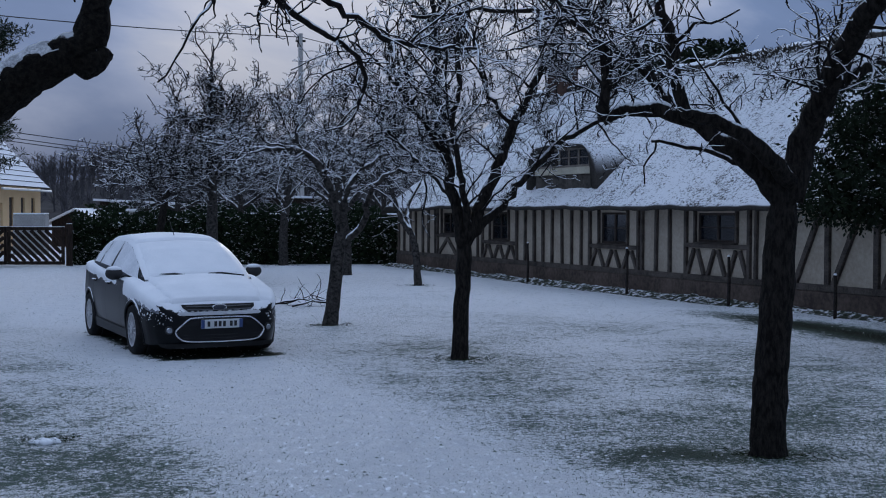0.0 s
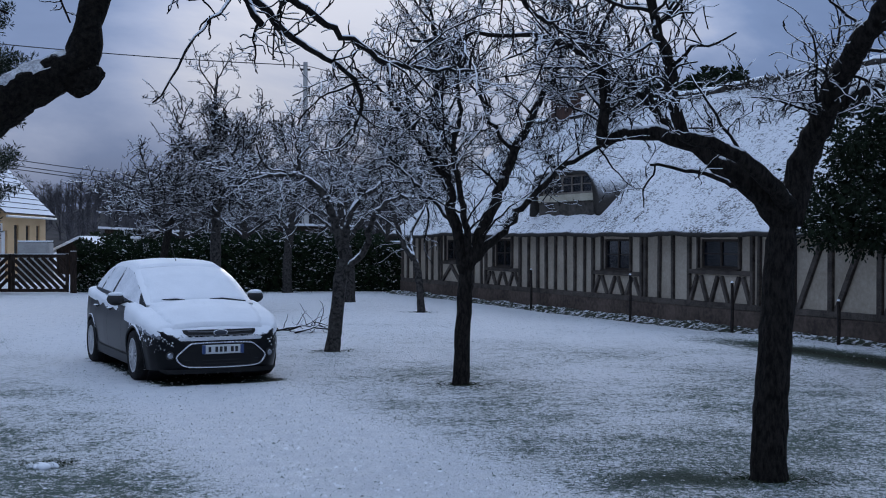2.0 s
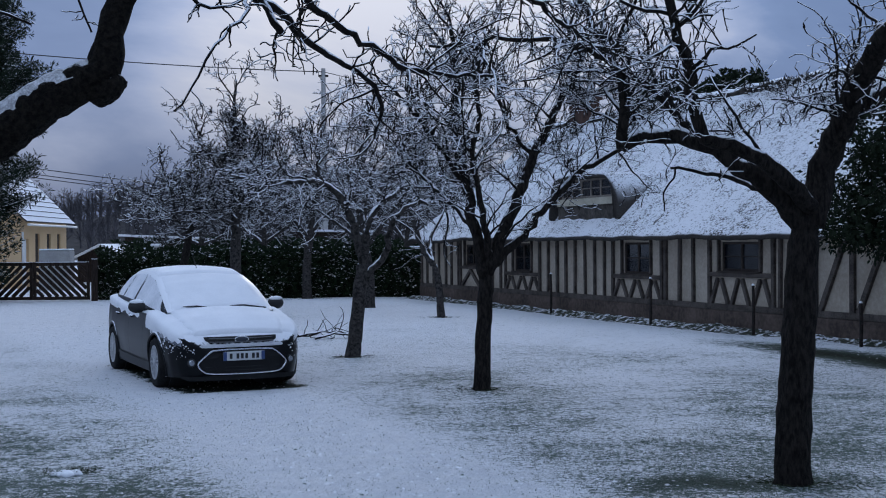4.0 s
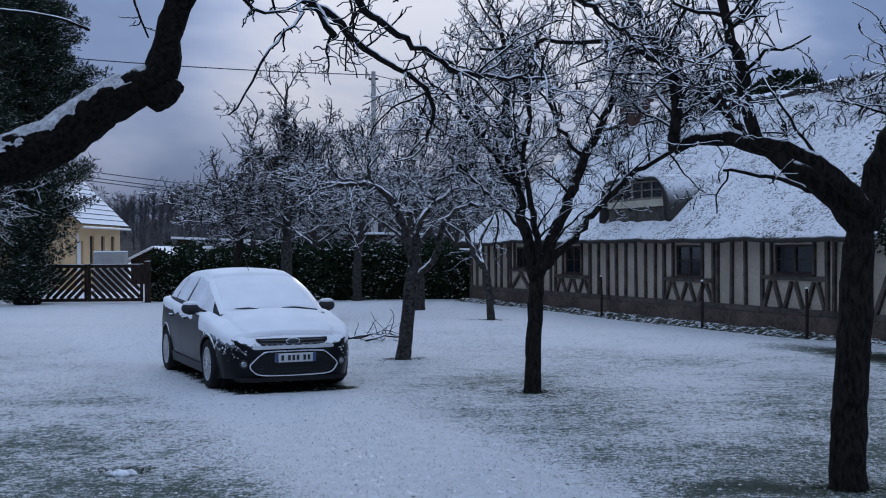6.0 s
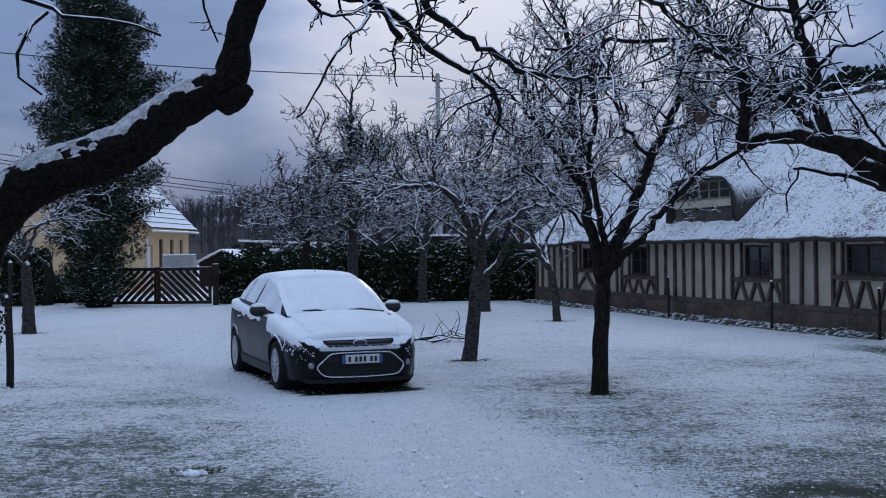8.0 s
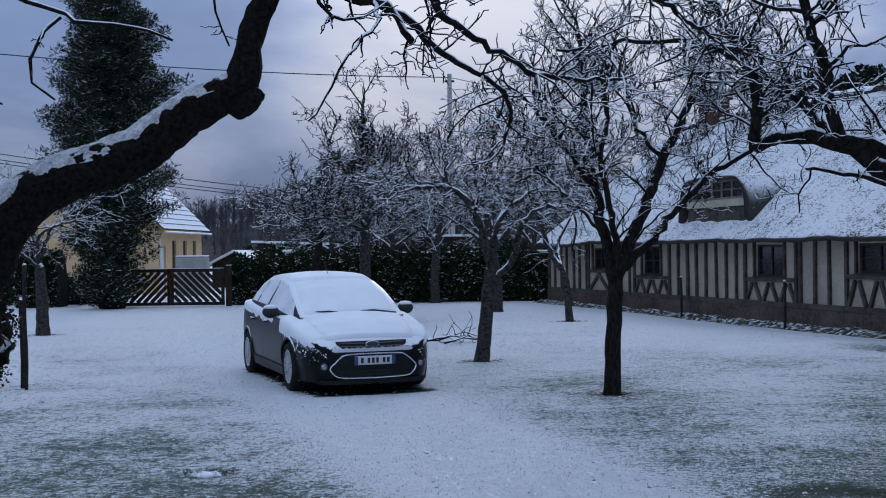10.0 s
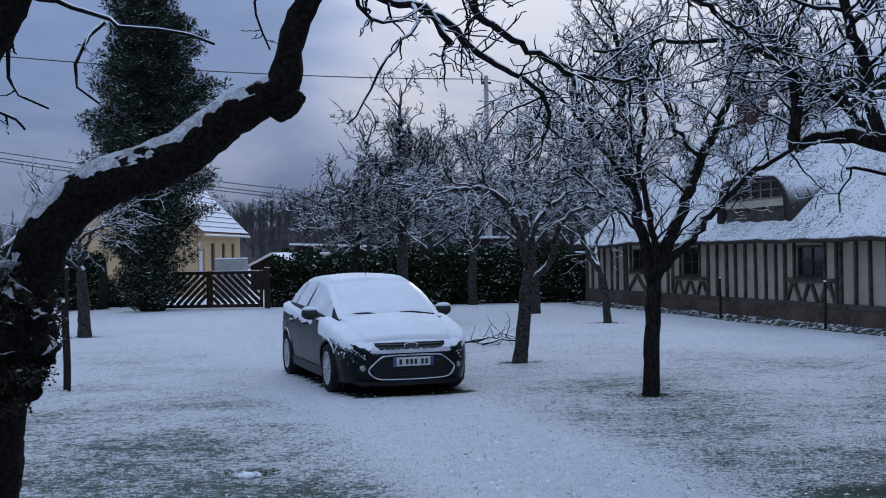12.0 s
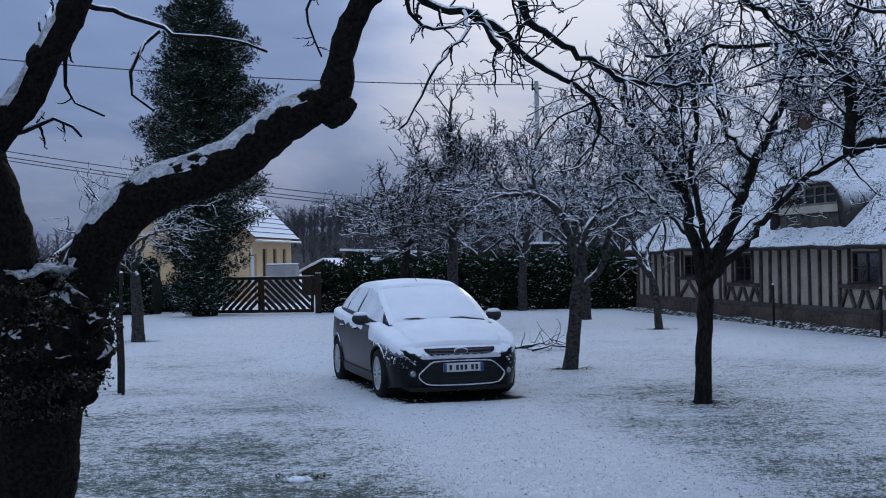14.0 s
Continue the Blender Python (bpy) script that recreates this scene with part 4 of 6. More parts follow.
near_tree = orchard_tree("old_apple_tree", "old ivy-clad apple tree with a long snow-topped arching limb", [
    ("trunk", [(-2.19, 4.30, -0.08), (-2.16, 4.35, 0.35), (-2.13, 4.40, 0.87), (-2.10, 4.40, 1.25), (-2.10, 4.35, 1.62)], 0.16, 0.15),
    ("limb", [(-2.06, 4.40, 1.46), (-1.87, 4.40, 1.80), (-1.80, 4.40, 1.93), (-1.62, 4.40, 2.055), (-1.36, 4.40, 2.14), (-1.14, 4.40, 2.285), (-1.02, 4.40, 2.345), (-0.945, 4.40, 2.40), (-0.925, 4.40, 2.49), (-0.91, 4.40, 2.58), (-0.86, 4.40, 2.68), (-0.78, 4.40, 2.79), (-0.60, 4.45, 2.98), (-0.35, 4.7, 3.15), (0.0, 5.1, 3.3)], (0.095, 0.095, 0.095, 0.088, 0.082, 0.076, 0.070, 0.064, 0.052, 0.046, 0.044, 0.043, 0.040, 0.036, 0.028), 0.028),
    ("limb", [(-2.10, 4.30, 1.5), (-2.13, 4.20, 1.83), (-2.14, 4.10, 2.06), (-2.17, 4.00, 2.27), (-2.23, 3.90, 2.49), (-2.35, 3.8, 2.9)], 0.12, 0.08),
    ("limb", [(-2.15, 4.06, 2.18), (-2.00, 4.10, 2.36), (-1.92, 4.10, 2.50), (-1.84, 4.10, 2.63), (-1.72, 4.10, 2.85), (-1.4, 4.2, 3.2)], 0.062, 0.04),
], 0.0016, 0.25, 0.4, "bark_near", wobble=0.006, lift=0.0, low=2.72)


def bough(parent, pts, r0, r1, dens=1.0, finest=0.0018, reach=0.5):
    """A bough of the old tree, with its twigs."""
    off = np.array(parent.matrix_world.translation)
    p = smooth_line(np.asarray(pts, float) - off, 0.06, 0.008)
    rad = np.linspace(r0, r1, len(p))
    t1 = Tubes()
    t1.add(p, rad, 8, 0.06)
    a = shoots([(p, rad)], 9 * dens, (0.06, reach * 0.75), 0.007, finest * 1.7, 0.26, -0.01, 0.0, 0.1, 8)
    b = shoots(a, 15 * dens, (0.02, reach * 0.28), 0.005, finest * 1.3, 0.40, 0.0, 0.1, 0.1, 4, 0.8)
    for q, r in a + b:
        t1.add(q, r, 5)
    part("bough", t1.data(), M["twig"], parent, smooth=True)


bpy.context.view_layer.update()
bough(near_tree, [(-1.9, 4.12, 2.52), (-2.02, 4.4, 2.75), (-1.87, 4.60, 2.78), (-1.66, 4.60, 2.69), (-1.48, 4.60, 2.65), (-1.32, 4.60, 2.62), (-1.25, 4.60, 2.59)], 0.02, 0.005, 0.8, 0.0018, 0.35)
bough(near_tree, [(-0.70, 4.42, 2.88), (-0.95, 5.2, 3.15), (-0.83, 6.00, 3.06), (-0.63, 6.00, 3.00), (-0.52, 6.00, 2.91), (-0.44, 6.00, 2.79)], 0.035, 0.018, 0.9, 0.002, 0.4)
bough(near_tree, [(-0.63, 6.0, 3.0), (-0.48, 6.20, 2.94), (-0.32, 6.40, 2.80), (-0.15, 6.60, 2.73), (0.03, 6.80, 2.60), (-0.01, 7.00, 2.40)], 0.024, 0.01, 1.3, 0.0030, 0.7)
bough(near_tree, [(-0.35, 4.7, 3.15), (-0.41, 5.6, 3.21), (-0.34, 6.20, 3.02), (-0.15, 6.40, 2.88), (0.12, 6.60, 2.75), (0.39, 6.80, 2.71), (0.66, 7.00, 2.73)], 0.034, 0.01, 1.4, 0.0030, 0.8)
bough(near_tree, [(0.0, 5.1, 3.3), (0.3, 5.9, 3.3), (0.7, 6.6, 3.2), (1.1, 7.2, 3.05), (1.5, 7.7, 2.95)], 0.03, 0.01, 1.4, 0.0030, 0.9)
bough(near_tree, [(-0.63, 6.0, 3.0), (-0.60, 5.8, 2.84), (-0.71, 5.60, 2.69), (-0.78, 5.60, 2.53), (-0.90, 5.60, 2.38)], 0.012, 0.004, 0.9, 0.0018, 0.22)

bough(near_tree, [(-1.68, 4.60, 2.69), (-1.76, 4.58, 2.63), (-1.78, 4.57, 2.53), (-1.77, 4.56, 2.44), (-1.69, 4.56, 2.37)], 0.010, 0.004, 0.9, 0.0018, 0.14)
bough(near_tree, [(-1.86, 4.20, 2.60), (-1.93, 4.28, 2.53), (-1.93, 4.30, 2.43), (-1.90, 4.32, 2.37), (-1.80, 4.34, 2.33)], 0.011, 0.004, 1.0, 0.0018, 0.16)
bough(near_tree, [(-2.08, 4.10, 2.24), (-2.02, 4.14, 2.27), (-1.92, 4.16, 2.31), (-1.85, 4.18, 2.28), (-1.83, 4.20, 2.24)], 0.012, 0.004, 1.0, 0.0018, 0.14)
bough(near_tree, [(-0.95, 5.2, 3.15), (-1.22, 5.3, 2.96), (-1.25, 5.3, 2.83), (-1.19, 5.3, 2.68)], 0.010, 0.004, 0.6, 0.0018, 0.12)
bough(near_tree, [(-0.66, 4.44, 2.92), (-0.72, 4.7, 2.80), (-0.69, 4.8, 2.70), (-0.57, 4.9, 2.72), (-0.47, 5.0, 2.80)], 0.013, 0.004, 0.8, 0.0018, 0.16)

# ivy round the old trunk, with snow lying on it
np.random.seed(41)
rng = np.random.default_rng(41)
cs = []
for _ in range(190):
    z, a = rng.uniform(1.22, 1.80), rng.uniform(0, 2 * math.pi)
    r = float(np.interp(z, [1.2, 1.28, 1.38, 1.5, 1.6, 1.72, 1.8], [0.10, 0.17, 0.24, 0.24, 0.20, 0.20, 0.10])) * (1 + 0.5 * noise.noise((math.cos(a) * 1.5, math.sin(a) * 1.5, z * 7)))
    cs.append((0.10 + r * math.cos(a), 0.06 + r * math.sin(a), z))
part("ivy", foliage(cs, [0.05] * len(cs), 70, 0.012, 0.2, 0.85), M["ivy"], near_tree, "dark ivy with snow on it")
bm = bmesh.new()
bmesh.ops.create_icosphere(bm, subdivisions=5, radius=1, matrix=Matrix.Translation((0.10, 0.06, 1.50)) @ Matrix.Diagonal((0.265, 0.23, 0.27, 1)))
for v in bm.verts:
    v.co += Vector(noise.noise_vector(v.co * 7)) * 0.06 + Vector(noise.noise_vector(v.co * 22)) * 0.05
lump = bmesh.new()
bmesh.ops.create_icosphere(lump, subdivisions=4, radius=1, matrix=Matrix.Translation((0.08, 0.00, 1.765)) @ Matrix.Diagonal((0.22, 0.18, 0.022, 1)))
for v in lump.verts:
    v.co += Vector(noise.noise_vector(v.co * 9)) * 0.035 + Vector(noise.noise_vector(v.co * 40)) * 0.022
part("snow", lump, M["snow_crust"], near_tree, "snow lying on the ivy", True)
part("burr", bm, M["bark_near"], near_tree, "swollen burr of the trunk", True)

def snow_along(parent, pts, radii, deep, seed, label="snow lying along the limb"):
    """Ragged snow on the top of a limb; where it thins out it sinks into the bark."""
    off = np.array(parent.matrix_world.translation)
    p = smooth_line(np.asarray(pts, float) - off, 0.012)
    r = np.interp(arc_share(p), arc_share(np.asarray(pts, float)), radii)
    t = np.gradient(p, axis=0)
    t /= np.linalg.norm(t, axis=1)[:, None]
    side = np.cross(t, (0, 0, 1.0))
    side /= np.linalg.norm(side, axis=1)[:, None]
    top = np.cross(side, t)
    verts, faces, n = [], [], 17
    for k in range(len(p)):
        ends = min(1.0, k / 5, (len(p) - 1 - k) / 5)
        for i in range(n):
            a = (i / (n - 1) * 2 - 1) * 1.25
            q = p[k] + r[k] * (math.sin(a) * side[k] + math.cos(a) * top[k])
            lump = noise.noise(Vector(q) * 16 + Vector((seed, 0, 0))) * 0.9 + noise.noise(Vector(q) * 50) * 0.5
            lift = deep * (ends * (1.25 * math.cos(a * 1.25) + 0.9 * lump) - 0.52)
            q = q + lift * (0.45 * (math.sin(a) * side[k] + math.cos(a) * top[k]) + 0.55 * np.array((0, 0, 1.0)))
            verts.append(tuple(q))
    for k in range(len(p) - 1):
        for i in range(n - 1):
            c = k * n + i
            faces.append((c, c + 1, c + n + 1, c + n))
    part("snow", (verts, faces), M["snow_crust"], parent, label, True)


snow_along(near_tree, [(-1.96, 4.40, 1.64), (-1.87, 4.40, 1.80), (-1.80, 4.40, 1.93), (-1.62, 4.40, 2.055), (-1.36, 4.40, 2.14), (-1.14, 4.40, 2.285), (-1.02, 4.40, 2.345)], (0.095, 0.097, 0.096, 0.089, 0.083, 0.077, 0.073), 0.013, 3)
snow_along(near_tree, [(-2.15, 4.06, 2.18), (-2.00, 4.10, 2.36), (-1.92, 4.10, 2.50), (-1.84, 4.10, 2.63), (-1.72, 4.10, 2.85)], (0.066, 0.060, 0.056, 0.052, 0.047), 0.009, 8)
bm = bmesh.new()
bmesh.ops.create_icosphere(bm, subdivisions=5, radius=1, matrix=Matrix.Translation((-0.945 + 2.19, 0.10, 2.335)) @ Matrix.Diagonal((0.078, 0.066, 0.062, 1)))
for v in bm.verts:
    v.co += Vector(noise.noise_vector(v.co * 11)) * 0.018 + Vector(noise.noise_vector(v.co * 40)) * 0.008
part("knob", bm, M["bark_near"], near_tree, "healed knob at the bend of the limb", True)


# ---------------------------------------------------------------- car
def table(v, xs, ys):
    return np.interp(v, xs, ys)


def car_section(x, v):
    """A point of the lower body: x from the nose back, v from the middle of the underside (0) round to the middle of the top (1)."""
    w = table(x, [0, 0.03, 0.1, 0.2, 0.35, 0.6, 1.2, 2.6, 3.6, 4.0, 4.22, 4.34], [0.34, 0.52, 0.67, 0.76, 0.835, 0.885, 0.91, 0.915, 0.90, 0.86, 0.76, 0.62])
    zb = table(x, [0, 0.08, 0.5, 3.6, 4.2, 4.34], [0.24, 0.18, 0.16, 0.18, 0.25, 0.34])
    zt = table(x, [0, 0.04, 0.10, 0.18, 0.35, 0.6, 0.9, 1.3, 2.6, 3.6, 4.1, 4.25, 4.34], [0.45, 0.55, 0.63, 0.685, 0.75, 0.825, 0.89, 0.955, 1.0, 1.06, 1.08, 0.98, 0.84])
    zs = zt - table(x, [0, 0.3, 0.8, 1.3, 4.34], [0.03, 0.06, 0.08, 0.07, 0.06])
    if v < 0.15:
        return Vector((x, w * 0.93 * v / 0.15, zb))
    if v < 0.65:
        f = (v - 0.15) / 0.5
        z = zb + (zs - zb) * f
        bulge = 0.93 + 0.07 * math.sin(min(1, f * 1.25) * math.pi / 2) - 0.035 * max(0, f - 0.52) / 0.38
        return Vector((x, w * bulge, z))
    if v < 0.78:
        f = (v - 0.65) / 0.13
        return Vector((x, w * (0.965 - 0.10 * f * f - 0.03 * f), zs + (zt - zs) * 0.72 * math.sin(f * math.pi / 2)))
    f = (v - 0.78) / 0.22
    return Vector((x, w * 0.835 * (1 - f), zt - (zt - zs) * 0.28 * (1 - f) ** 2 + 0.045 * (1 - (1 - f) ** 2) * min(1, x / 0.5)))


def car_cabin(x, v):
    """A point of the cabin: v from the belt line (0) up the side glass (to 0.5) and over the roof to its middle (1)."""
    belt = table(x, [0.95, 2.0, 3.4, 4.0, 4.25], [0.90, 0.975, 1.03, 1.05, 0.99])
    top = table(x, [0.95, 1.3, 1.65, 1.97, 2.3, 2.7, 3.2, 3.6, 3.9, 4.1, 4.25], [0.925, 1.115, 1.285, 1.40, 1.448, 1.465, 1.44, 1.39, 1.31, 1.18, 1.01])
    wb = table(x, [0.95, 1.5, 2.5, 3.6, 4.25], [0.70, 0.80, 0.835, 0.80, 0.68])
    wt = table(x, [0.95, 1.5, 2.0, 2.8, 3.6, 4.25], [0.70, 0.66, 0.60, 0.585, 0.56, 0.58])
    top = max(top, belt + 0.02)
    edge = belt + (top - belt) * 0.90
    if v < 0.5:
        f = v / 0.5
        return Vector((x, wb + (wt - wb) * f ** 1.15, belt + (edge - belt) * f))
    f = (v - 0.5) / 0.5
    return Vector((x, wt * (1 - f) if f > 0 else wt, edge + (top - edge) * math.sin(f * math.pi / 2) ** 0.8))


def patch(fn, x0, x1, v0, v1, off, side=1, nx=12, nv=6, thick=0.0, fray=0.0, both=False, slant=0.0, lead=0.0):
    """A piece of a car surface, lifted by off along its normal; with thickness when thick."""
    bm = bmesh.new()
    for sg in ((1, -1) if both else (side,)):
        grid = []
        for i in range(nx + 1):
            row = []
            for j in range(nv + 1):
                fx, fv = i / nx, j / nv
                v = v0 + (v1 - v0) * fv
                x = x0 + (x1 - x0) * fx + slant * fv + lead * fv * (1 - fx)
                if fray:
                    rim = 1.0 if fx in (0, 1) or fv == 0 else 0.0
                    x += fray * rim * noise.noise((fv * 9, fx * 9, sg * 3.0)) * 0.6
                    v += (fray * 0.5 * noise.noise((fx * 11, 5.0, sg))) if fv == 0 else 0
                p = fn(x, v)
                e = 0.01
                n = (fn(x + e, v) - fn(x - e, v)).cross(fn(x, min(1, v + e)) - fn(x, max(0, v - e)))
                n = n.normalized() if n.length > 1e-9 else Vector((0, 0, 1))
                if n.y < 0 and abs(n.z) < 0.9 or (abs(n.z) >= 0.9 and n.z < 0):
                    n = -n
                lift = off + (thick * noise.noise((x * 3, v * 8, 2.0 + sg)) * 0.35 if thick else 0)
                if thick and (fx in (0, 1) or fv == 0):
                    lift = 0.0
                q = p + n * lift
                row.append(bm.verts.new((q.x, q.y * sg, q.z)))
            grid.append(row)
        for i in range(nx):
            for j in range(nv):
                f = (grid[i][j], grid[i + 1][j], grid[i + 1][j + 1], grid[i][j + 1])
                bm.faces.new(f if sg < 0 else f[::-1])
    if both:
        bmesh.ops.remove_doubles(bm, verts=bm.verts, dist=0.002)
    bmesh.ops.recalc_face_normals(bm, faces=bm.faces)
    return bm


def nose(y, z):
    """How far back the car's front lies at a height and a distance from its middle."""
    return float(table(abs(y), [0, 0.34, 0.52, 0.67, 0.76, 0.835], [0, 0, 0.03, 0.1, 0.2, 0.35]) + table(z, [0.45, 0.55, 0.63, 0.685], [0, 0.04, 0.09, 0.15]))


def nose_sheet(outline, off, thick=0.012, n=24):
    """A flat piece that follows the front; outline: rows of z, half width."""
    bm = bmesh.new()
    rows = []
    for z, hw in outline:
        z -= 0.05
        row = []
        for i in range(n + 1):
            y = (i / n * 2 - 1) * hw
            row.append(bm.verts.new((nose(y, z) - off, y, z)))
        rows.append(row)
    for a, b in zip(rows, rows[1:]):
        for i in range(n):
            bm.faces.new((a[i], b[i], b[i + 1], a[i + 1]))
    bmesh.ops.solidify(bm, geom=bm.faces[:], thickness=thick)
    bmesh.ops.recalc_face_normals(bm, faces=bm.faces)
    return bm


def ring_of(outline, off, r):
    """A rounded trim that runs round an outline (y, z) on the front."""
    t = Tubes()
    pts = smooth_line([(nose(y, z - 0.05) - off, y, z - 0.05) for y, z in outline], 0.03)
    t.add(pts, [r] * len(pts), 6)
    return t.data()


def wheel(parent, x, y, sg):
    w = new("wheel")
    w.parent = parent
    w.matrix_local = pose(x, y, 0.315)
    t = bmesh.new()
    prof = [(0.215, -0.10), (0.29, -0.105), (0.312, -0.08), (0.316, 0.0), (0.312, 0.08), (0.29, 0.105), (0.215, 0.10)]
    n = 40
    rows = [[t.verts.new((r * math.cos(a * 2 * math.pi / n), yy, r * math.sin(a * 2 * math.pi / n))) for r, yy in prof] for a in range(n)]
    for a in range(n):
        for k in range(len(prof) - 1):
            t.faces.new((rows[a][k], rows[a][k + 1], rows[(a + 1) % n][k + 1], rows[(a + 1) % n][k]))
    part("tyre", t, M["tyre"], w, smooth=True)
    bm = bmesh.new()
    bmesh.ops.create_cone(bm, cap_ends=True, segments=32, radius1=0.214, radius2=0.205, depth=0.02, matrix=Matrix.Translation((0, -sg * -0.03, 0)) @ Matrix.Rotation(radians(90), 4, "X"))
    part("drum", bm, M["black_plastic"], w)
    bm = bmesh.new()
    yo = sg * 0.085
    for a in range(15):
        m = Matrix.Rotation(a * 2 * math.pi / 15, 4, "Y")
        box(bm, (0.035, yo - 0.014, -0.011), (0.198, yo + 0.010, 0.011), m)
    bmesh.ops.create_cone(bm, cap_ends=True, segments=20, radius1=0.055, radius2=0.045, depth=0.04, matrix=Matrix.Translation((0, yo, 0)) @ Matrix.Rotation(radians(90), 4, "X"))
    for q in range(36):
        m = Matrix.Rotation(q * 2 * math.pi / 36, 4, "Y")
        box(bm, (0.194, yo - 0.03, -0.019), (0.215, yo + 0.014, 0.019), m)
    part("rim", bm, M["alloy"], w, "many-spoked alloy rim")
    return w


def build_car():
    car = thing("car", "dark grey hatchback car parked on the lawn, covered in snow", "car", pose(-1.66, 15.25, 0.0, 0, 0, 113))
    # lower body, with the wheel openings left out
    bm = bmesh.new()
    xs = np.concatenate([np.linspace(0, 0.36, 10), np.arange(0.40, 4.25, 0.03), [4.26, 4.30, 4.34]])
    vs = np.concatenate([[0, 0.15], np.linspace(0.15, 0.65, 22)[1:], np.linspace(0.65, 0.78, 6)[1:], np.linspace(0.78, 1, 9)[1:]])
    for sg in (1, -1):
        g = [[(lambda p: bm.verts.new((p.x, p.y * sg, p.z)))(car_section(float(x), float(v))) for v in vs] for x in xs]
        for i in range(len(xs) - 1):
            for j in range(len(vs) - 1):
                c = sum((q.co for q in (g[i][j], g[i + 1][j], g[i + 1][j + 1], g[i][j + 1])), Vector()) / 4
                if abs(c.y) > 0.55 and any(math.hypot(c.x - ax, c.z - 0.315) < 0.365 for ax in (0.87, 3.51)):
                    continue
                f = (g[i][j], g[i + 1][j], g[i + 1][j + 1], g[i][j + 1])
                bm.faces.new(f[::-1] if sg > 0 else f)
        bm.faces.new([q for q in g[0]][:: 1 if sg > 0 else -1])
        bm.faces.new([q for q in g[-1]][:: -1 if sg > 0 else 1])
    bmesh.ops.remove_doubles(bm, verts=bm.verts, dist=0.002)
    bmesh.ops.recalc_face_normals(bm, faces=bm.faces)
    part("body", bm, M["car_paint"], car, "dark grey painted body", True)
    part("cabin", patch(car_cabin, 0.96, 4.24, 0, 1, 0.0, nx=60, nv=16, both=True), M["car_paint"], car, smooth=True)
    for sg in (1, -1):
        for ax in (0.87, 3.51):
            t = Tubes()
            pts = []
            for a in np.linspace(-0.35, math.pi + 0.35, 26):
                xx, zz = ax + 0.365 * math.cos(a), 0.315 + 0.365 * math.sin(a)
                f = min(1.0, max(0.0, (zz - 0.18) / 0.72))
                ww = car_section(xx, 0.15 + 0.5 * f).y
                pts.append((xx, sg * (ww - 0.004), max(zz, 0.19)))
            t.add(pts, [0.022] * len(pts), 6)
            part("arch_lip", t.data(), M["car_paint"], car, smooth=True)
            bm = bmesh.new()
            bmesh.ops.create_cone(bm, cap_ends=True, segments=28, radius1=0.36, radius2=0.36, depth=0.30, matrix=Matrix.Translation((ax, sg * 0.60, 0.33)) @ Matrix.Rotation(radians(90), 4, "X"))
            part("wheel_well", bm, M["black_plastic"], car)
            wheel(car, ax, sg * 0.79, sg)
        # side glass under a film of snow, dark frames between
        for x0, x1, sl in ((1.16, 2.32, 0.12), (2.40, 3.12, 0.12), (3.20, 3.58, 0.0)):
            part("side_window", patch(car_cabin, x0, x1, 0.06, 0.46, 0.006, sg, 10, 6, slant=0.0, lead=sl if x0 < 2 else 0.0), M["frost_glass"], car, "side window under a film of snow", True)
        part("snow", patch(car_section, 1.75, 4.05, 0.60, 0.80, 0.012, sg, 30, 5, 0.01, 0.05), M["snow"], car, "snow on the shoulder line", True)
        for hx in (2.12, 2.98):
            part("door_handle", boxed((hx, sg * 0.905 - 0.02, 0.82), (hx + 0.17, sg * 0.905 + 0.02, 0.85), None, 0.01), M["car_paint"], car)
        for dx in (1.50, 2.36, 3.18):
            part("door_gap", patch(car_section, dx, dx + 0.010, 0.2, 0.64, 0.003, sg, 1, 10), M["black_plastic"], car)
        part("sill", patch(car_section, 1.25, 3.12, 0.16, 0.24, 0.012, sg, 20, 2), M["black_plastic"], car)
        mir = new("mirror")
        mir.parent = car
        bm = bmesh.new()
        bmesh.ops.create_uvsphere(bm, u_segments=16, v_segments=10, radius=1, matrix=Matrix.Translation((1.60, sg * 0.945, 0.985)) @ Matrix.Diagonal((0.075, 0.115, 0.085, 1)))
        box(bm, (1.57, sg * 0.83 - 0.06, 0.93), (1.63, sg * 0.83 + 0.1, 0.96))
        part("shell", bm, M["black_plastic"], mir, smooth=True)
        bm = bmesh.new()
        bmesh.ops.create_uvsphere(bm, u_segments=16, v_segments=8, radius=1, matrix=Matrix.Translation((1.60, sg * 0.945, 1.045)) @ Matrix.Diagonal((0.068, 0.10, 0.036, 1)))
        part("snow", bm, M["snow"], mir, "snow cap on the mirror", True)
        head = new("headlight")
        head.parent = car
        part("lens", patch(car_section, 0.17, 0.78, 0.56, 0.76, 0.008, sg, 14, 6, slant=0.06), M["lamp_glass"], head, "clear headlight lens", True)
        part("snow", patch(car_section, 0.17, 0.86, 0.575, 0.86, 0.022, sg, 20, 8, 0.014, 0.10, slant=0.05), M["snow"], head, "snow over the headlight", True)
        part("snow", patch(car_section, 0.80, 1.36, 0.54, 0.84, 0.018, sg, 14, 6, 0.012, 0.06), M["snow"], car, "snow on the wing", True)
        fog = new("fog_light")
        fog.parent = car
        fx = nose(0.62, 0.36)
        bm = bmesh.new()
        bmesh.ops.create_cone(bm, cap_ends=True, segments=18, radius1=0.055, radius2=0.05, depth=0.05, matrix=Matrix.Translation((fx - 0.0, sg * 0.62, 0.36)) @ Matrix.Rotation(radians(-90), 4, "Y") @ Matrix.Rotation(radians(-25 * sg), 4, "X"))
        part("bezel", bm, M["black_plastic"], fog)
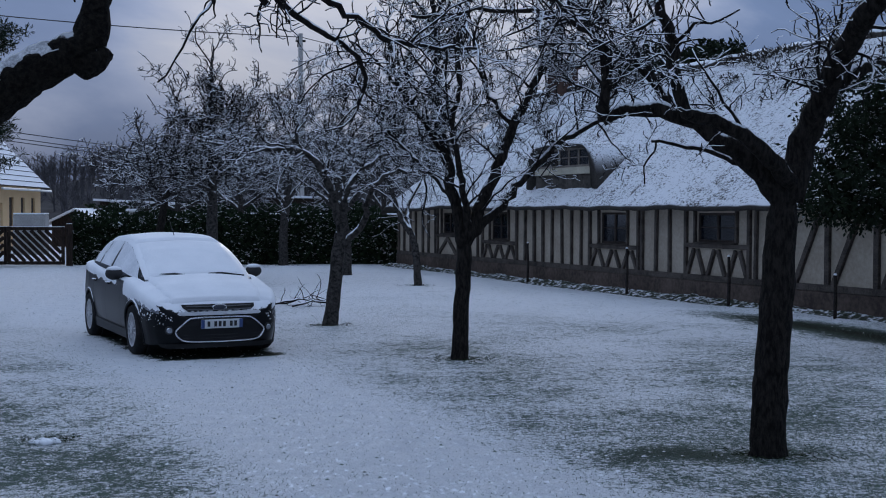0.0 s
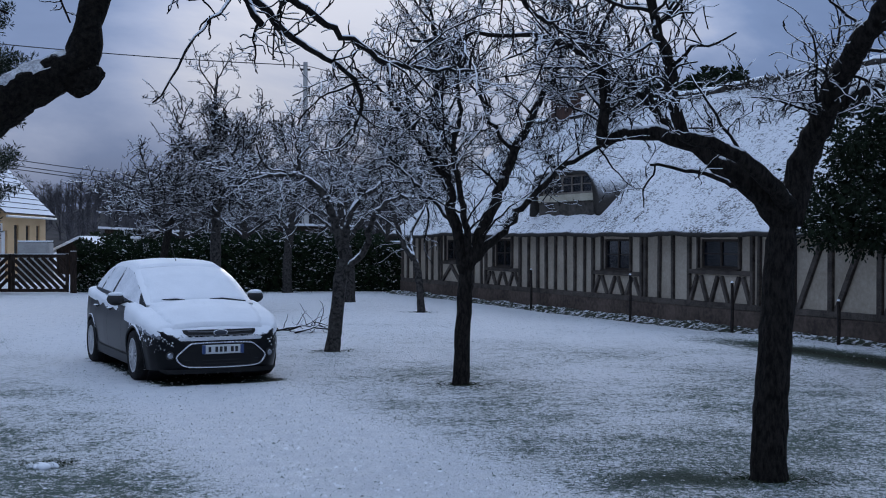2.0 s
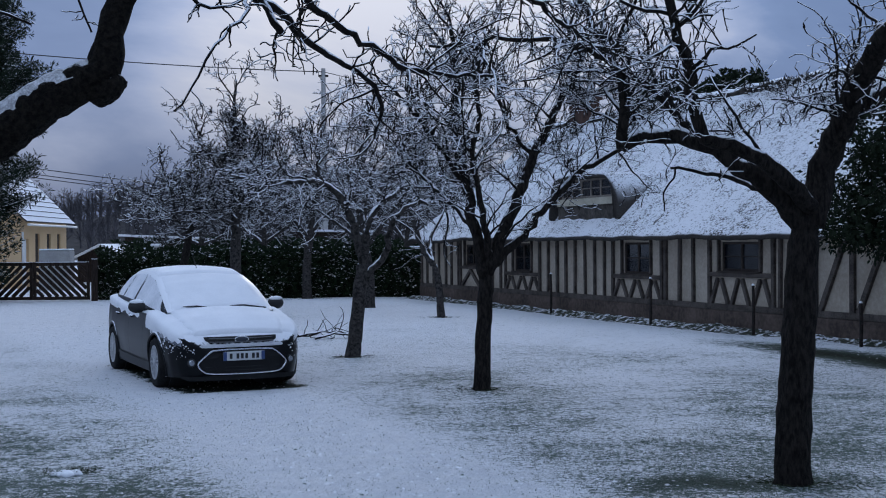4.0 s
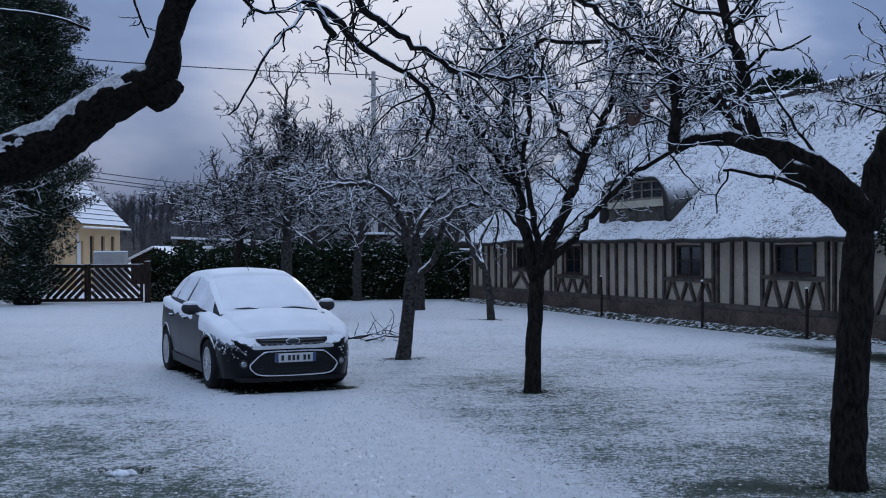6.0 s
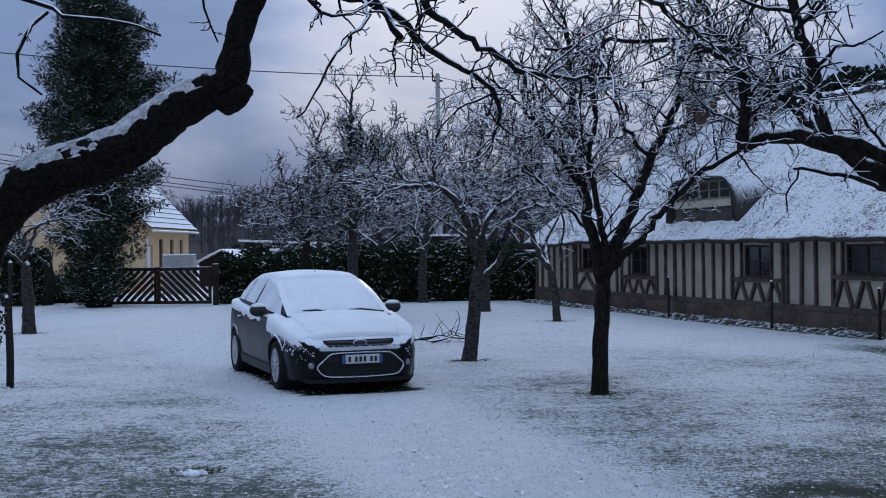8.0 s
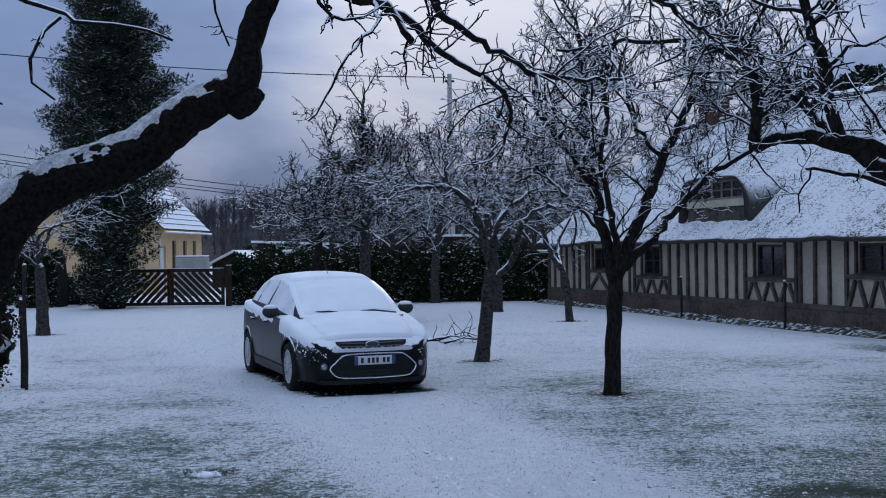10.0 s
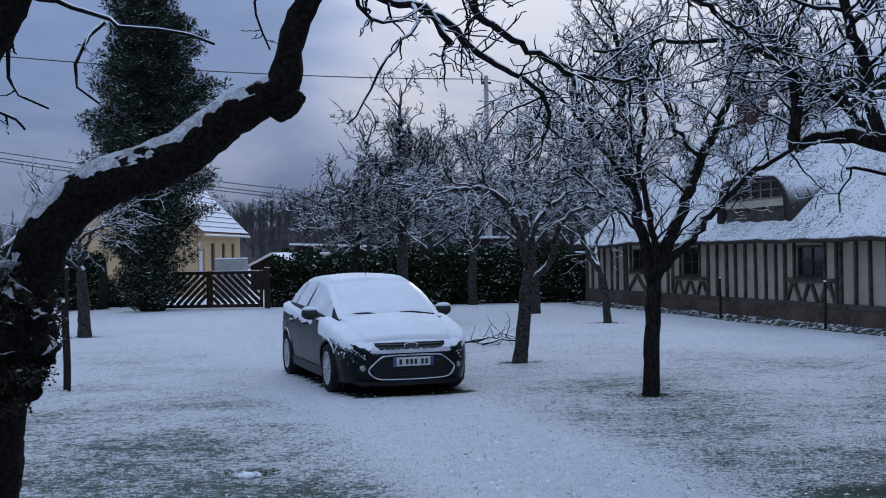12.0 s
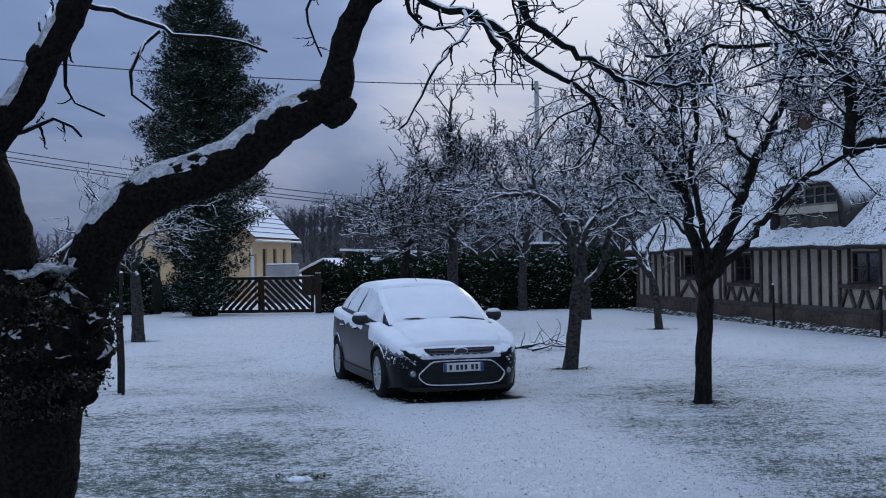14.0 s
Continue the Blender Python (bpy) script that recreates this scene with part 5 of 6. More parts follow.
        bm = bmesh.new()
        bmesh.ops.create_cone(bm, cap_ends=True, segments=18, radius1=0.038, radius2=0.03, depth=0.03, matrix=Matrix.Translation((fx - 0.025, sg * 0.62, 0.36)) @ Matrix.Rotation(radians(-90), 4, "Y"))
        part("lens", bm, M["lamp_glass"], fog)
        rng = np.random.default_rng(7 + sg)
        bm = bmesh.new()
        for _ in range(90):
            q = car_section(rng.uniform(0.06, 0.60), 0.60 - 0.22 * rng.random() ** 2)
            r = 0.003 + 0.013 * rng.random() ** 4
            k = bmesh.ops.create_icosphere(bm, subdivisions=1, radius=r, matrix=Matrix.Translation((q.x, q.y * sg, q.z)) @ Matrix.Diagonal((1.5, 0.8, rng.uniform(0.6, 1.3), 1)))
            for v in k["verts"]:
                v.co += Vector(noise.noise_vector(v.co * 90)) * 0.009
        tagged(part("snow", bm, M["snow"], car, "crumbs of snow stuck to the bumper", True), kind="stuff")
    # snow blankets
    part("snow", patch(car_section, 0.17, 1.04, 0.80, 1, 0.040, 1, 30, 12, 0.012, 0.03, both=True), M["snow"], car, "snow blanket on the bonnet", True)
    part("snow", patch(car_cabin, 1.02, 1.95, 0.55, 1, 0.022, 1, 24, 12, 0.008, 0.03, both=True), M["snow"], car, "snow over the windscreen", True)
    part("snow", patch(car_cabin, 1.97, 4.15, 0.52, 1, 0.035, 1, 40, 12, 0.012, 0.03, both=True), M["snow"], car, "snow blanket on the roof", True)
    # front: grilles, trim, badge, plate
    part("upper_grille", nose_sheet([(0.640, 0.40), (0.672, 0.45), (0.712, 0.46)], 0.012), M["black_plastic"], car)
    for z in (0.652, 0.692):
        part("grille_bar", ring_of([(-0.40, z), (-0.2, z - 0.006), (0, z - 0.008), (0.2, z - 0.006), (0.40, z)], 0.022, 0.006), M["grille_bar"], car, "thin grille bar")
    part("snow", nose_sheet([(0.585, 0.50), (0.605, 0.53), (0.628, 0.50)], 0.025, 0.03), M["snow"], car, "snow along the bumper ledge")
    part("lower_grille", nose_sheet([(0.265, 0.42), (0.30, 0.50), (0.38, 0.55), (0.46, 0.50), (0.535, 0.36), (0.545, 0.30)], 0.010), M["black_plastic"], car)
    part("grille_surround", ring_of([(0.0, 0.262), (0.25, 0.266), (0.42, 0.275), (0.50, 0.305), (0.555, 0.385), (0.50, 0.455), (0.40, 0.535), (0.32, 0.553), (0, 0.558), (-0.32, 0.553), (-0.40, 0.535), (-0.50, 0.455), (-0.555, 0.385), (-0.50, 0.305), (-0.42, 0.275), (-0.25, 0.266), (0.0, 0.262)], 0.022, 0.011), M["chrome"], car, "silver trim round the lower grille")
    for z in (0.31, 0.35):
        part("grille_bar", ring_of([(-0.46, z), (0, z - 0.005), (0.46, z)], 0.014, 0.006), M["black_plastic"], car)
    part("bumper_lip", nose_sheet([(0.19, 0.66), (0.215, 0.72), (0.245, 0.74)], 0.02, 0.03), M["black_plastic"], car)
    bm = bmesh.new()
    bmesh.ops.create_uvsphere(bm, u_segments=24, v_segments=10, radius=1, matrix=Matrix.Translation((nose(0, 0.625) - 0.02, 0, 0.625)) @ Matrix.Diagonal((0.018, 0.085, 0.035, 1)))
    badge = part("badge", bm, M["badge"], car, "plain oval badge", True)
    t = Tubes()
    pts = [(nose(0, 0.625) - 0.03, 0.086 * math.cos(a), 0.625 + 0.036 * math.sin(a)) for a in np.linspace(0, 2 * math.pi, 30)]
    t.add(pts, [0.006] * 30, 5)
    part("rim", t.data(), M["chrome"], badge)
    plate = new("number_plate")
    plate.parent = car
    part("backing", boxed((-0.045, -0.26, 0.375), (-0.03, 0.26, 0.485)), M["plate"], plate, "white plate")
    for y0, sg in ((0.218, 1), (-0.26, -1)):
        part("band", boxed((-0.049, y0, 0.377), (-0.0451, y0 + 0.042, 0.483), None, 0), M["plate_blue"], plate, "blue band")
    for y in (-0.17, -0.115, -0.03, 0.025, 0.08, 0.165):
        part("bar", boxed((-0.048, y - 0.017, 0.398), (-0.0451, y + 0.017, 0.462), None, 0), M["black_plastic"], plate)
    for y0, y1 in ((-0.62, -0.02), (0.02, 0.58)):
        t = Tubes()
        t.add([(1.01, y0, 0.955), (1.03, (y0 + y1) / 2, 0.995), (1.06, y1, 0.985)], [0.011, 0.012, 0.008], 5)
        part("wiper", t.data(), M["black_plastic"], car)
    t = Tubes()
    t.add([(2.15, 0.0, 1.44), (2.30, 0.0, 1.56), (2.42, 0, 1.66)], [0.006, 0.004, 0.003], 5)
    part("aerial", t.data(), M["black_plastic"], car)
    return car


M["grille_bar"] = material("grille_bar", (0.10, 0.10, 0.11), 0.4)
build_car()

# ---------------------------------------------------------------- gate, hedge, fence line
def gate_leaf(x0, x1, lean):
    g = thing("gate_leaf", "dark wooden gate leaf with diagonal slats, closed", "gate", pose(0, 40.6, 0), "gate leaves")
    for a, b in (((x0, 0.10), (x1, 0.10)), ((x0, 1.20), (x1, 1.20))):
        part("rail", beam((a[0], 0, a[1]), (b[0], 0, b[1]), 0.11, 0.06, 0.008, (0, 1, 0)), M["wood_dark"], g)
    for xx in (x0 + 0.05, x1 - 0.05):
        part("stile", boxed((xx - 0.05, -0.035, 0.05), (xx + 0.05, 0.035, 1.27)), M["wood_dark"], g)
    k = x0 - 1.15
    while k < x1 + 1.15:
        p = [(k, 0.15), (k + 1.0, 1.15)] if lean > 0 else [(k + 1.0, 0.15), (k, 1.15)]
        # clip to the leaf
        (ax, az), (bx, bz) = sorted(p)
        lo, hi = max(ax, x0 + 0.1), min(bx, x1 - 0.1)
        if hi - lo > 0.12:
            zf = lambda q: az + (bz - az) * (q - ax) / (bx - ax)
            part("slat", beam((lo, -0.012, zf(lo)), (hi, -0.012, zf(hi)), 0.115, 0.028, 0.004, (0, 1, 0)), M["wood_dark"], g)
        k += 0.235
    part("snow", boxed((x0, -0.03, 1.257), (x1, 0.03, 1.275), None, 0.006), M["snow"], g)
    return g


gate_leaf(-11.16, -9.36, -1)
gate_leaf(-13.02, -11.175, 1)
for xx in (-13.15, -9.22):
    p = thing("gate_post", "weathered square wooden gate post", "post", pose(xx, 40.65, 0), "gate posts")
    part("post", boxed((-0.09, -0.09, -0.2), (0.09, 0.09, 1.35), None, 0.015), M["wood_dark"], p)
    part("cap", boxed((-0.085, -0.085, 1.35), (0.085, 0.085, 1.37), None, 0.008), M["snow"], p, "cap of snow")


def hedge(x0, y0, x1, y1, high, deep, count, leaf, name="hedge", label="dense dark evergreen hedge with snow on top", seed=3):
    rng = np.random.default_rng(seed)
    np.random.seed(seed)
    root = thing(name, label, "hedge", pose(x0, y0, 0, 0, 0, math.degrees(math.atan2(y1 - y0, x1 - x0))))
    ln = math.hypot(x1 - x0, y1 - y0)
    bm = bmesh.new()
    n = max(4, int(ln / 0.35))
    rows = []
    for i in range(n + 1):
        x = ln * i / n
        h = high * (0.90 + 0.10 * noise.noise((x * 0.7, y0, seed))) - 0.12
        d = deep / 2 - 0.12
        rows.append([bm.verts.new(c) for c in ((x, -d, -0.1), (x, -d * (1 + 0.2 * noise.noise((x, 1, 0))), h * 0.6), (x, -d * 0.7, h), (x, d * 0.7, h), (x, d, h * 0.6), (x, d, -0.1))])
    for a, b in zip(rows, rows[1:]):
        for k in range(5):
            bm.faces.new((a[k], a[k + 1], b[k + 1], b[k]))
    bm.faces.new(rows[0][::-1])
    bm.faces.new(rows[-1])
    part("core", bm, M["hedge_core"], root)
    cs, ss = [], []
    for _ in range(count):
        x = rng.uniform(0, ln)
        h = high * (0.92 + 0.12 * noise.noise((x * 0.7, y0, seed)) + 0.06 * noise.noise((x * 3, 2, seed)))
        if rng.random() < 0.68:
            z = h * rng.uniform(0.04, 0.97)
            y = -deep / 2 * (1.02 - 0.35 * max(0, z / h - 0.7)) + rng.normal(0, 0.05)
        else:
            z, y = h + rng.normal(-0.03, 0.05), rng.uniform(-deep / 2, deep / 2) * 0.8
        cs.append((x, y, z))
        ss.append(rng.uniform(0.08, 0.20))
    o = part("leaves", foliage(cs, ss, 26, leaf, 0.1, 0.55), M["hedge_leaf"], root)
    tagged(o, kind="stuff")
    return root


hedge(-9.3, 42.0, 1.35, 42.4, 1.72, 1.2, 1500, 0.11)
hedge(-22.0, 44.5, -14.2, 43.2, 0.95, 0.8, 500, 0.10, label="low clipped dark hedge with snow on top", seed=5)
hedge(-16.6, 41.6, -15.2, 41.6, 2.0, 1.3, 420, 0.10, "bush", "upright dark evergreen bush", 6)
w = thing("garden_wall", "long low wall behind the hedge, topped with snow", "wall", pose(0, 54, 0))
part("wall", boxed((-10.6, -0.12, -0.2), (8, 0.12, 1.62), None, 0.01), M["plinth"], w)
part("snow", boxed((-10.6, -0.16, 1.625), (8, 0.16, 1.69), None, 0.02), M["snow"], w)
hedge(-14.0, 66.0, 10.0, 66.0, 2.15, 1.0, 900, 0.16, label="distant dark hedge with a snowy top", seed=8)


def swing_frame():
    s = thing("swing_frame", "white tubular garden swing frame", "swing", pose(-7.25, 50, 0))
    for x0 in (-0.42, 0.42):
        for dx in (-0.28, 0.28):
            t = Tubes()
            t.add([(x0 + dx * 0.6, dx * 2.4, -0.05), (x0, 0, 2.05)], [0.03, 0.03], 6)
            part("leg", t.data(), M["white"], s)
    t = Tubes()
    t.add([(-0.55, 0, 2.05), (0.55, 0, 2.05)], [0.03, 0.03], 6)
    part("bar", t.data(), M["white"], s)


swing_frame()
lan = thing("pillar", "small garden pillar with a snow-capped top", "pillar", pose(-8.5, 48, 0))
part("shaft", boxed((-0.12, -0.12, -0.1), (0.12, 0.12, 1.75), None, 0.02), M["concrete"], lan)
part("cap", boxed((-0.24, -0.24, 1.75), (0.24, 0.24, 1.86), None, 0.05), M["snow"], lan, "snow cap")


def shed(x, y, wide, deep, eave, ridge, label, mono=0.0):
    s = thing("shed", label, "shed", pose(x, y, 0))
    part("wall", boxed((0, 0, -0.1), (wide, deep, eave), None, 0.01), M["wood_dark"], s)
    if mono:
        part("roof", beam((-0.3, deep / 2, eave + 0.12), (wide + 0.3, deep / 2, eave + 0.12 - mono), deep + 0.6, 0.12, 0.01), M["snow"], s, "snowy flat roof")
    else:
        for sg in (1, -1):
            a = (-0.35, deep / 2, eave - 0.15) if sg > 0 else (wide + 0.35, deep / 2, eave - 0.15)
            part("roof", beam(a, (wide / 2, deep / 2, ridge), deep + 0.6, 0.10, 0.01), M["snow"], s, "snowy roof slope")
        bm = bmesh.new()
        v = [bm.verts.new(c) for c in ((0, 0.01, eave), (wide, 0.01, eave), (wide / 2, 0.01, ridge - 0.08))]
        v2 = [bm.verts.new((q.co.x, 0.12, q.co.z)) for q in v]
        bm.faces.new(v)
        bm.faces.new(v2[::-1])
        for i in range(3):
            bm.faces.new((v[i], v2[i], v2[(i + 1) % 3], v[(i + 1) % 3]))
        part("gable", bm, M["wood_dark"], s)


shed(-14.9, 62, 2.3, 4, 1.25, 1.85, "dark timber shed with a snowy pitched roof")
shed(-14.2, 70, 5.5, 3, 2.25, 2.5, "long low dark shed with snow on its flat roof", 0.25)
shed(-31.5, 70, 3.0, 4, 2.4, 3.6, "far outbuilding with a snowy pitched roof")
shed(-5.0, 72, 4.5, 3, 2.5, 2.8, "low outbuilding with a snowy flat roof", 0.1)


# ---------------------------------------------------------------- beige house
def beige_house():
    h = thing("house", "beige rendered house with a snow-covered tiled roof beyond the gate", "house")
    x0, x1, y0, y1, ev, rd = -21.8, -15.08, 53.0, 60.6, 3.12, 6.55
    xm = (x0 + x1) / 2
    # front with openings, built along the facade
    m = Matrix.Translation((x1, y0, 0)) @ Matrix.Rotation(radians(90), 4, "Z")
    holes = [(0.28, 1.18, 0.0, 2.1), (2.2, 2.9, 0.9, 2.35), (4.1, 4.75, 0.9, 2.35), (5.9, 6.5, 0.9, 2.35)]
    bm = wall_with_holes(0, y1 - y0, -0.1, ev, [(a, b, max(c, -0.1) if c else -0.1, d) for a, b, c, d in holes], 0.3)
    bm.transform(m)
    part("wall", bm, M["render_beige"], h)
    part("door", boxed((0.30, 0.10, 0.0), (1.16, 0.16, 2.08), m, 0.01), M["white"], h, "white front door")
    for a, b, c, d in holes[1:]:
        part("shutter", boxed((a, 0.08, c), (b, 0.13, d), m, 0.01), M["frame_dark"], h, "brown window joinery")
    # gable walls
    for yy in (y0, y1 - 0.3):
        bm = bmesh.new()
        pts = [(x0, -0.1), (x1 - 0.301, -0.1), (x1 - 0.301, ev), (xm, rd - 0.05), (x0, ev)]
        a = [bm.verts.new((q[0], yy, q[1])) for q in pts]
        b = [bm.verts.new((q[0], yy + 0.3, q[1])) for q in pts]
        bm.faces.new(a)
        bm.faces.new(b[::-1])
        for i in range(5):
            bm.faces.new((a[i], b[i], b[(i + 1) % 5], a[(i + 1) % 5]))
        bmesh.ops.recalc_face_normals(bm, faces=bm.faces)
        part("wall", bm, M["render_beige"], h)
    part("wall", boxed((x0, y0 + 0.301, -0.1), (x0 + 0.3, y1 - 0.301, ev), None, 0), M["render_beige"], h)
    # tile courses up each slope, each a step with snow on it
    for sg in (1, -1):
        rise = (rd - ev) / ((x1 - x0) / 2)
        half = (x1 - x0) / 2 + 0.35
        n = 15
        for k in range(n):
            xa, xb = half * (1 - k / n), half * (1 - (k + 1) / n) - 0.06
            za, zb = rd - rise * xa, rd - rise * max(xb, 0)
            bm = beam((xm + sg * xa, (y0 + y1) / 2, za + 0.075), (xm + sg * max(xb, 0.0), (y0 + y1) / 2, zb + 0.02), y1 - y0 + 0.7, 0.06, 0.004)
            part("tile_course", bm, M["tile_snow"], h)
        part("gutter", beam((xm + sg * (half + 0.06), y0 - 0.3, ev - 0.42), (xm + sg * (half + 0.06), y1 + 0.3, ev - 0.42), 0.12, 0.10, 0.03), M["white"], h, "white gutter")
    t = Tubes()
    t.add([(x1 + 0.05, y0 + 0.1, 0), (x1 + 0.05, y0 + 0.1, 2.4)], [0.045, 0.045], 8)
    part("downpipe", t.data(), M["white"], h)
    bar = thing("tank", "pale grey boxy tank with snow beside the house", "tank", pose(-12.95, 50.5, 0))
    part("shell", boxed((-0.62, -0.4, -0.05), (0.62, 0.4, 1.62), None, 0.06), M["concrete"], bar)
    part("snow", boxed((-0.62, -0.4, 1.622), (0.62, 0.4, 1.68), None, 0.03), M["snow"], bar)


M["tile_snow"] = snowed("snowy_tile", (0.05, 0.045, 0.045), (0.14, 0.12, 0.11), 12, 0.35, 0.5, 0.25, 2.0)
beige_house()


# ---------------------------------------------------------------- conifer and evergreens
def conifer():
    np.random.seed(51)
    rng = np.random.default_rng(51)
    root = thing("conifer", "tall dark conifer with drooping sprays and a little snow", "tree", pose(-12.85, 39.7, 0))
    t = Tubes()
    t.add([(0, 0, -0.1), (0.03, 0, 3), (0, 0.03, 7), (-0.05, 0, 10.8)], [0.42, 0.33, 0.18, 0.03], 10, 0.06)
    part("trunk", t.data(), M["bark"], root, smooth=True)
    cs, ss = [], []
    limbs = Tubes()
    for _ in range(820):
        z = rng.uniform(0.0, 1.0) ** 0.85 * 10.6 + 0.15
        reach = float(np.interp(z, [0, 1.2, 2.4, 3.6, 4.5, 6, 8, 10, 10.9], [1.05, 1.05, 1.5, 2.15, 1.85, 1.75, 1.55, 0.95, 0.12]))
        a = rng.uniform(0, 2 * math.pi)
        reach *= 0.80 + 0.75 * noise.noise((math.cos(a) * 1.6, math.sin(a) * 1.6, z * 1.3)) + rng.uniform(-0.12, 0.22)
        n = max(2, int(reach / 0.28))
        pts = []
        for k in range(n + 1):
            f = k / n
            pts.append((math.cos(a) * reach * f, math.sin(a) * reach * f, z + 0.10 * f + 0.25 * reach * f * f))
        limbs.add(pts, np.linspace(0.03, 0.008, n + 1), 4)
        for k in range(1, n + 1):
            cs.append(np.array(pts[k]) + rng.normal(0, 0.07, 3) - (0, 0, 0.06))
            ss.append(rng.uniform(0.10, 0.26))
    tagged(part("limb", limbs.data(), M["bark"], root), kind="stuff")
    tagged(part("crown", foliage(cs, ss, 50, 0.15, -0.35, 0.20), M["conifer"], root, "dark green drooping sprays"), kind="stuff")


conifer()


def evergreen(name, label, x, y, trunk_h, blobs, leaf, seed, per=26, mat="evergreen"):
    """blobs: centre (relative), radii, clumps."""
    np.random.seed(seed)
    rng = np.random.default_rng(seed)
    root = thing(name, label, "tree", pose(x, y, 0))
    t = Tubes()
    t.add([(0, 0, -0.1), (0.05, 0, trunk_h * 0.5), (0, 0, trunk_h)], [0.2, 0.15, 0.08], 10, 0.06)
    part("trunk", t.data(), M["bark"], root, smooth=True)
    cs, ss = [], []
    for c, r, n in blobs:
        for _ in range(n):
            d = rng.normal(0, 1, 3)
            d /= np.linalg.norm(d)
            rr = rng.uniform(0.55, 1.0) * (0.85 + 0.3 * noise.noise(tuple(d * 2.0)))
            cs.append(np.array(c) + d * np.array(r) * rr)
            ss.append(rng.uniform(0.10, 0.22))
    tagged(part("crown", foliage(cs, ss, per, leaf, 0.3, 0.5), M[mat], root, "dark evergreen leaves with specks of snow"), kind="stuff")


evergreen("yew_tree", "dark evergreen tree beside the cottage with specks of snow", 7.75, 15.6, 3.6, [((0, 0, 2.9), (2.2, 1.7, 1.45), 1000), ((-0.9, -0.1, 2.1), (1.5, 1.1, 0.6), 380), ((0.8, -0.3, 1.9), (1.4, 1.1, 0.6), 300), ((1.5, -0.5, 2.5), (1.6, 1.2, 1.0), 400)], 0.065, 61, 44)
evergreen("pine_tree", "dark evergreen treetop behind the cottage roof", 11.6, 38.5, 6.4, [((-0.4, 0, 6.4), (1.4, 1.2, 0.85), 300), ((-2.4, 0.3, 6.3), (1.3, 1.2, 0.8), 260)], 0.16, 63)

# ---------------------------------------------------------------- small things on the lawn
for sx, sy, sh, r in ((-6.38, 16.07, 1.66, 0.026), (-6.50, 16.25, 1.20, 0.032)):
    st = thing("stake", "dark upright stake with a little snow on top", "stake", pose(sx, sy, 0), "stakes by the old tree")
    t = Tubes()
    hs = np.linspace(-0.1, sh, 9)
    t.add([(0.012 * math.sin(q * 4), 0.008 * math.cos(q * 5), q) for q in hs], [r * random.uniform(0.9, 1.1) for _ in hs], 8, 0.06)
    part("shaft", t.data(), M["iron"], st, smooth=True)
    t = Tubes()
    t.add([(0, 0, sh - 0.01), (0, 0, sh + 0.025)], [r * 1.1, r * 0.6], 7)
    part("snow", t.data(), M["snow"], st)
for sx, sy, sh in ((4.33, 31.1, 1.0), (5.88, 26.6, 1.0), (7.1, 23.2, 0.95), (8.0, 20.2, 0.75)):
    st = thing("stake", "thin dark stake standing before the cottage wall", "stake", pose(sx, sy, 0), "stakes by the wall")
    t = Tubes()
    t.add([(0, 0, -0.1), (0.01, 0, sh * 0.5), (0, 0, sh)], [0.032, 0.032, 0.028], 7, 0.05)
    part("shaft", t.data(), M["iron"], st)
    t = Tubes()
    t.add([(0, 0, sh - 0.005), (0, 0, sh + 0.03)], [0.034, 0.02], 7)
    part("snow", t.data(), M["snow"], st)


def fallen_branch(x, y, ang, ln, seed):
    np.random.seed(seed)
    b = thing("fallen_branch", "bare fallen branch lying on the snow", "branch", pose(x, y, height(x, y)), "fallen branches")
    p = smooth_line([(0, 0, 0.03), (ln * 0.4 * math.cos(ang), ln * 0.4 * math.sin(ang), 0.10), (ln * 0.75 * math.cos(ang + 0.2), ln * 0.75 * math.sin(ang + 0.2), 0.14), (ln * math.cos(ang), ln * math.sin(ang), 0.05)], 0.12, 0.015)
    t = Tubes()
    r = np.linspace(0.026, 0.008, len(p))
    t.add(p, r, 6, 0.05)
    part("stem", t.data(), M["twig"], b, smooth=True)
    for q, rr in shoots([(p, r)], 4, (0.2, 0.6), 0.01, 0.006, 0.2, -0.06, 0.1, 0.1, 5):
        q[:, 2] = np.maximum(q[:, 2], 0.01)
        t = Tubes()
        t.add(q, rr, 5)
        part("twig", t.data(), M["twig"], b, smooth=True)


fallen_branch(-1.65, 23.6, -0.15, 1.1, 71)
fallen_branch(-1.5, 23.9, 0.1, 1.0, 72)
fallen_branch(-0.35, 23.4, 2.9, 1.0, 73)
fallen_branch(-1.2, 23.2, 0.35, 0.7, 74)


def clod(x, y, seed, n, size):
    rng = np.random.default_rng(seed)
    np.random.seed(seed)
    root = thing("clod", "small clod of snow and turf on the lawn", "clod", pose(x, y, height(x, y)), "clods")
    bm = bmesh.new()
    for _ in range(n):
        c = rng.normal(0, size, 3) * (1.6, 0.7, 0)
        r = rng.uniform(0.02, 0.045)
        k = bmesh.ops.create_icosphere(bm, subdivisions=2, radius=r, matrix=Matrix.Translation((c[0], c[1], r * 0.5)) @ Matrix.Diagonal((1.3, 1.0, 0.75, 1)))
        for v in k["verts"]:
            v.co += Vector(noise.noise_vector(v.co * 40)) * 0.007
    part("snow", bm, M["snow"], root, smooth=True)
    cs = [(rng.normal(0.05, size * 1.8), rng.normal(0.04, size), 0.02) for _ in range(14)]
    tagged(part("turf", foliage(cs, [0.035] * 14, 60, 0.022, -0.6, 0.16), M["turf"], root), kind="stuff")


M["turf"] = rough_two("turf", (0.012, 0.018, 0.009), (0.05, 0.065, 0.03), 20, 3, 0.9)
clod(-2.45, 9.85, 81, 12, 0.05)


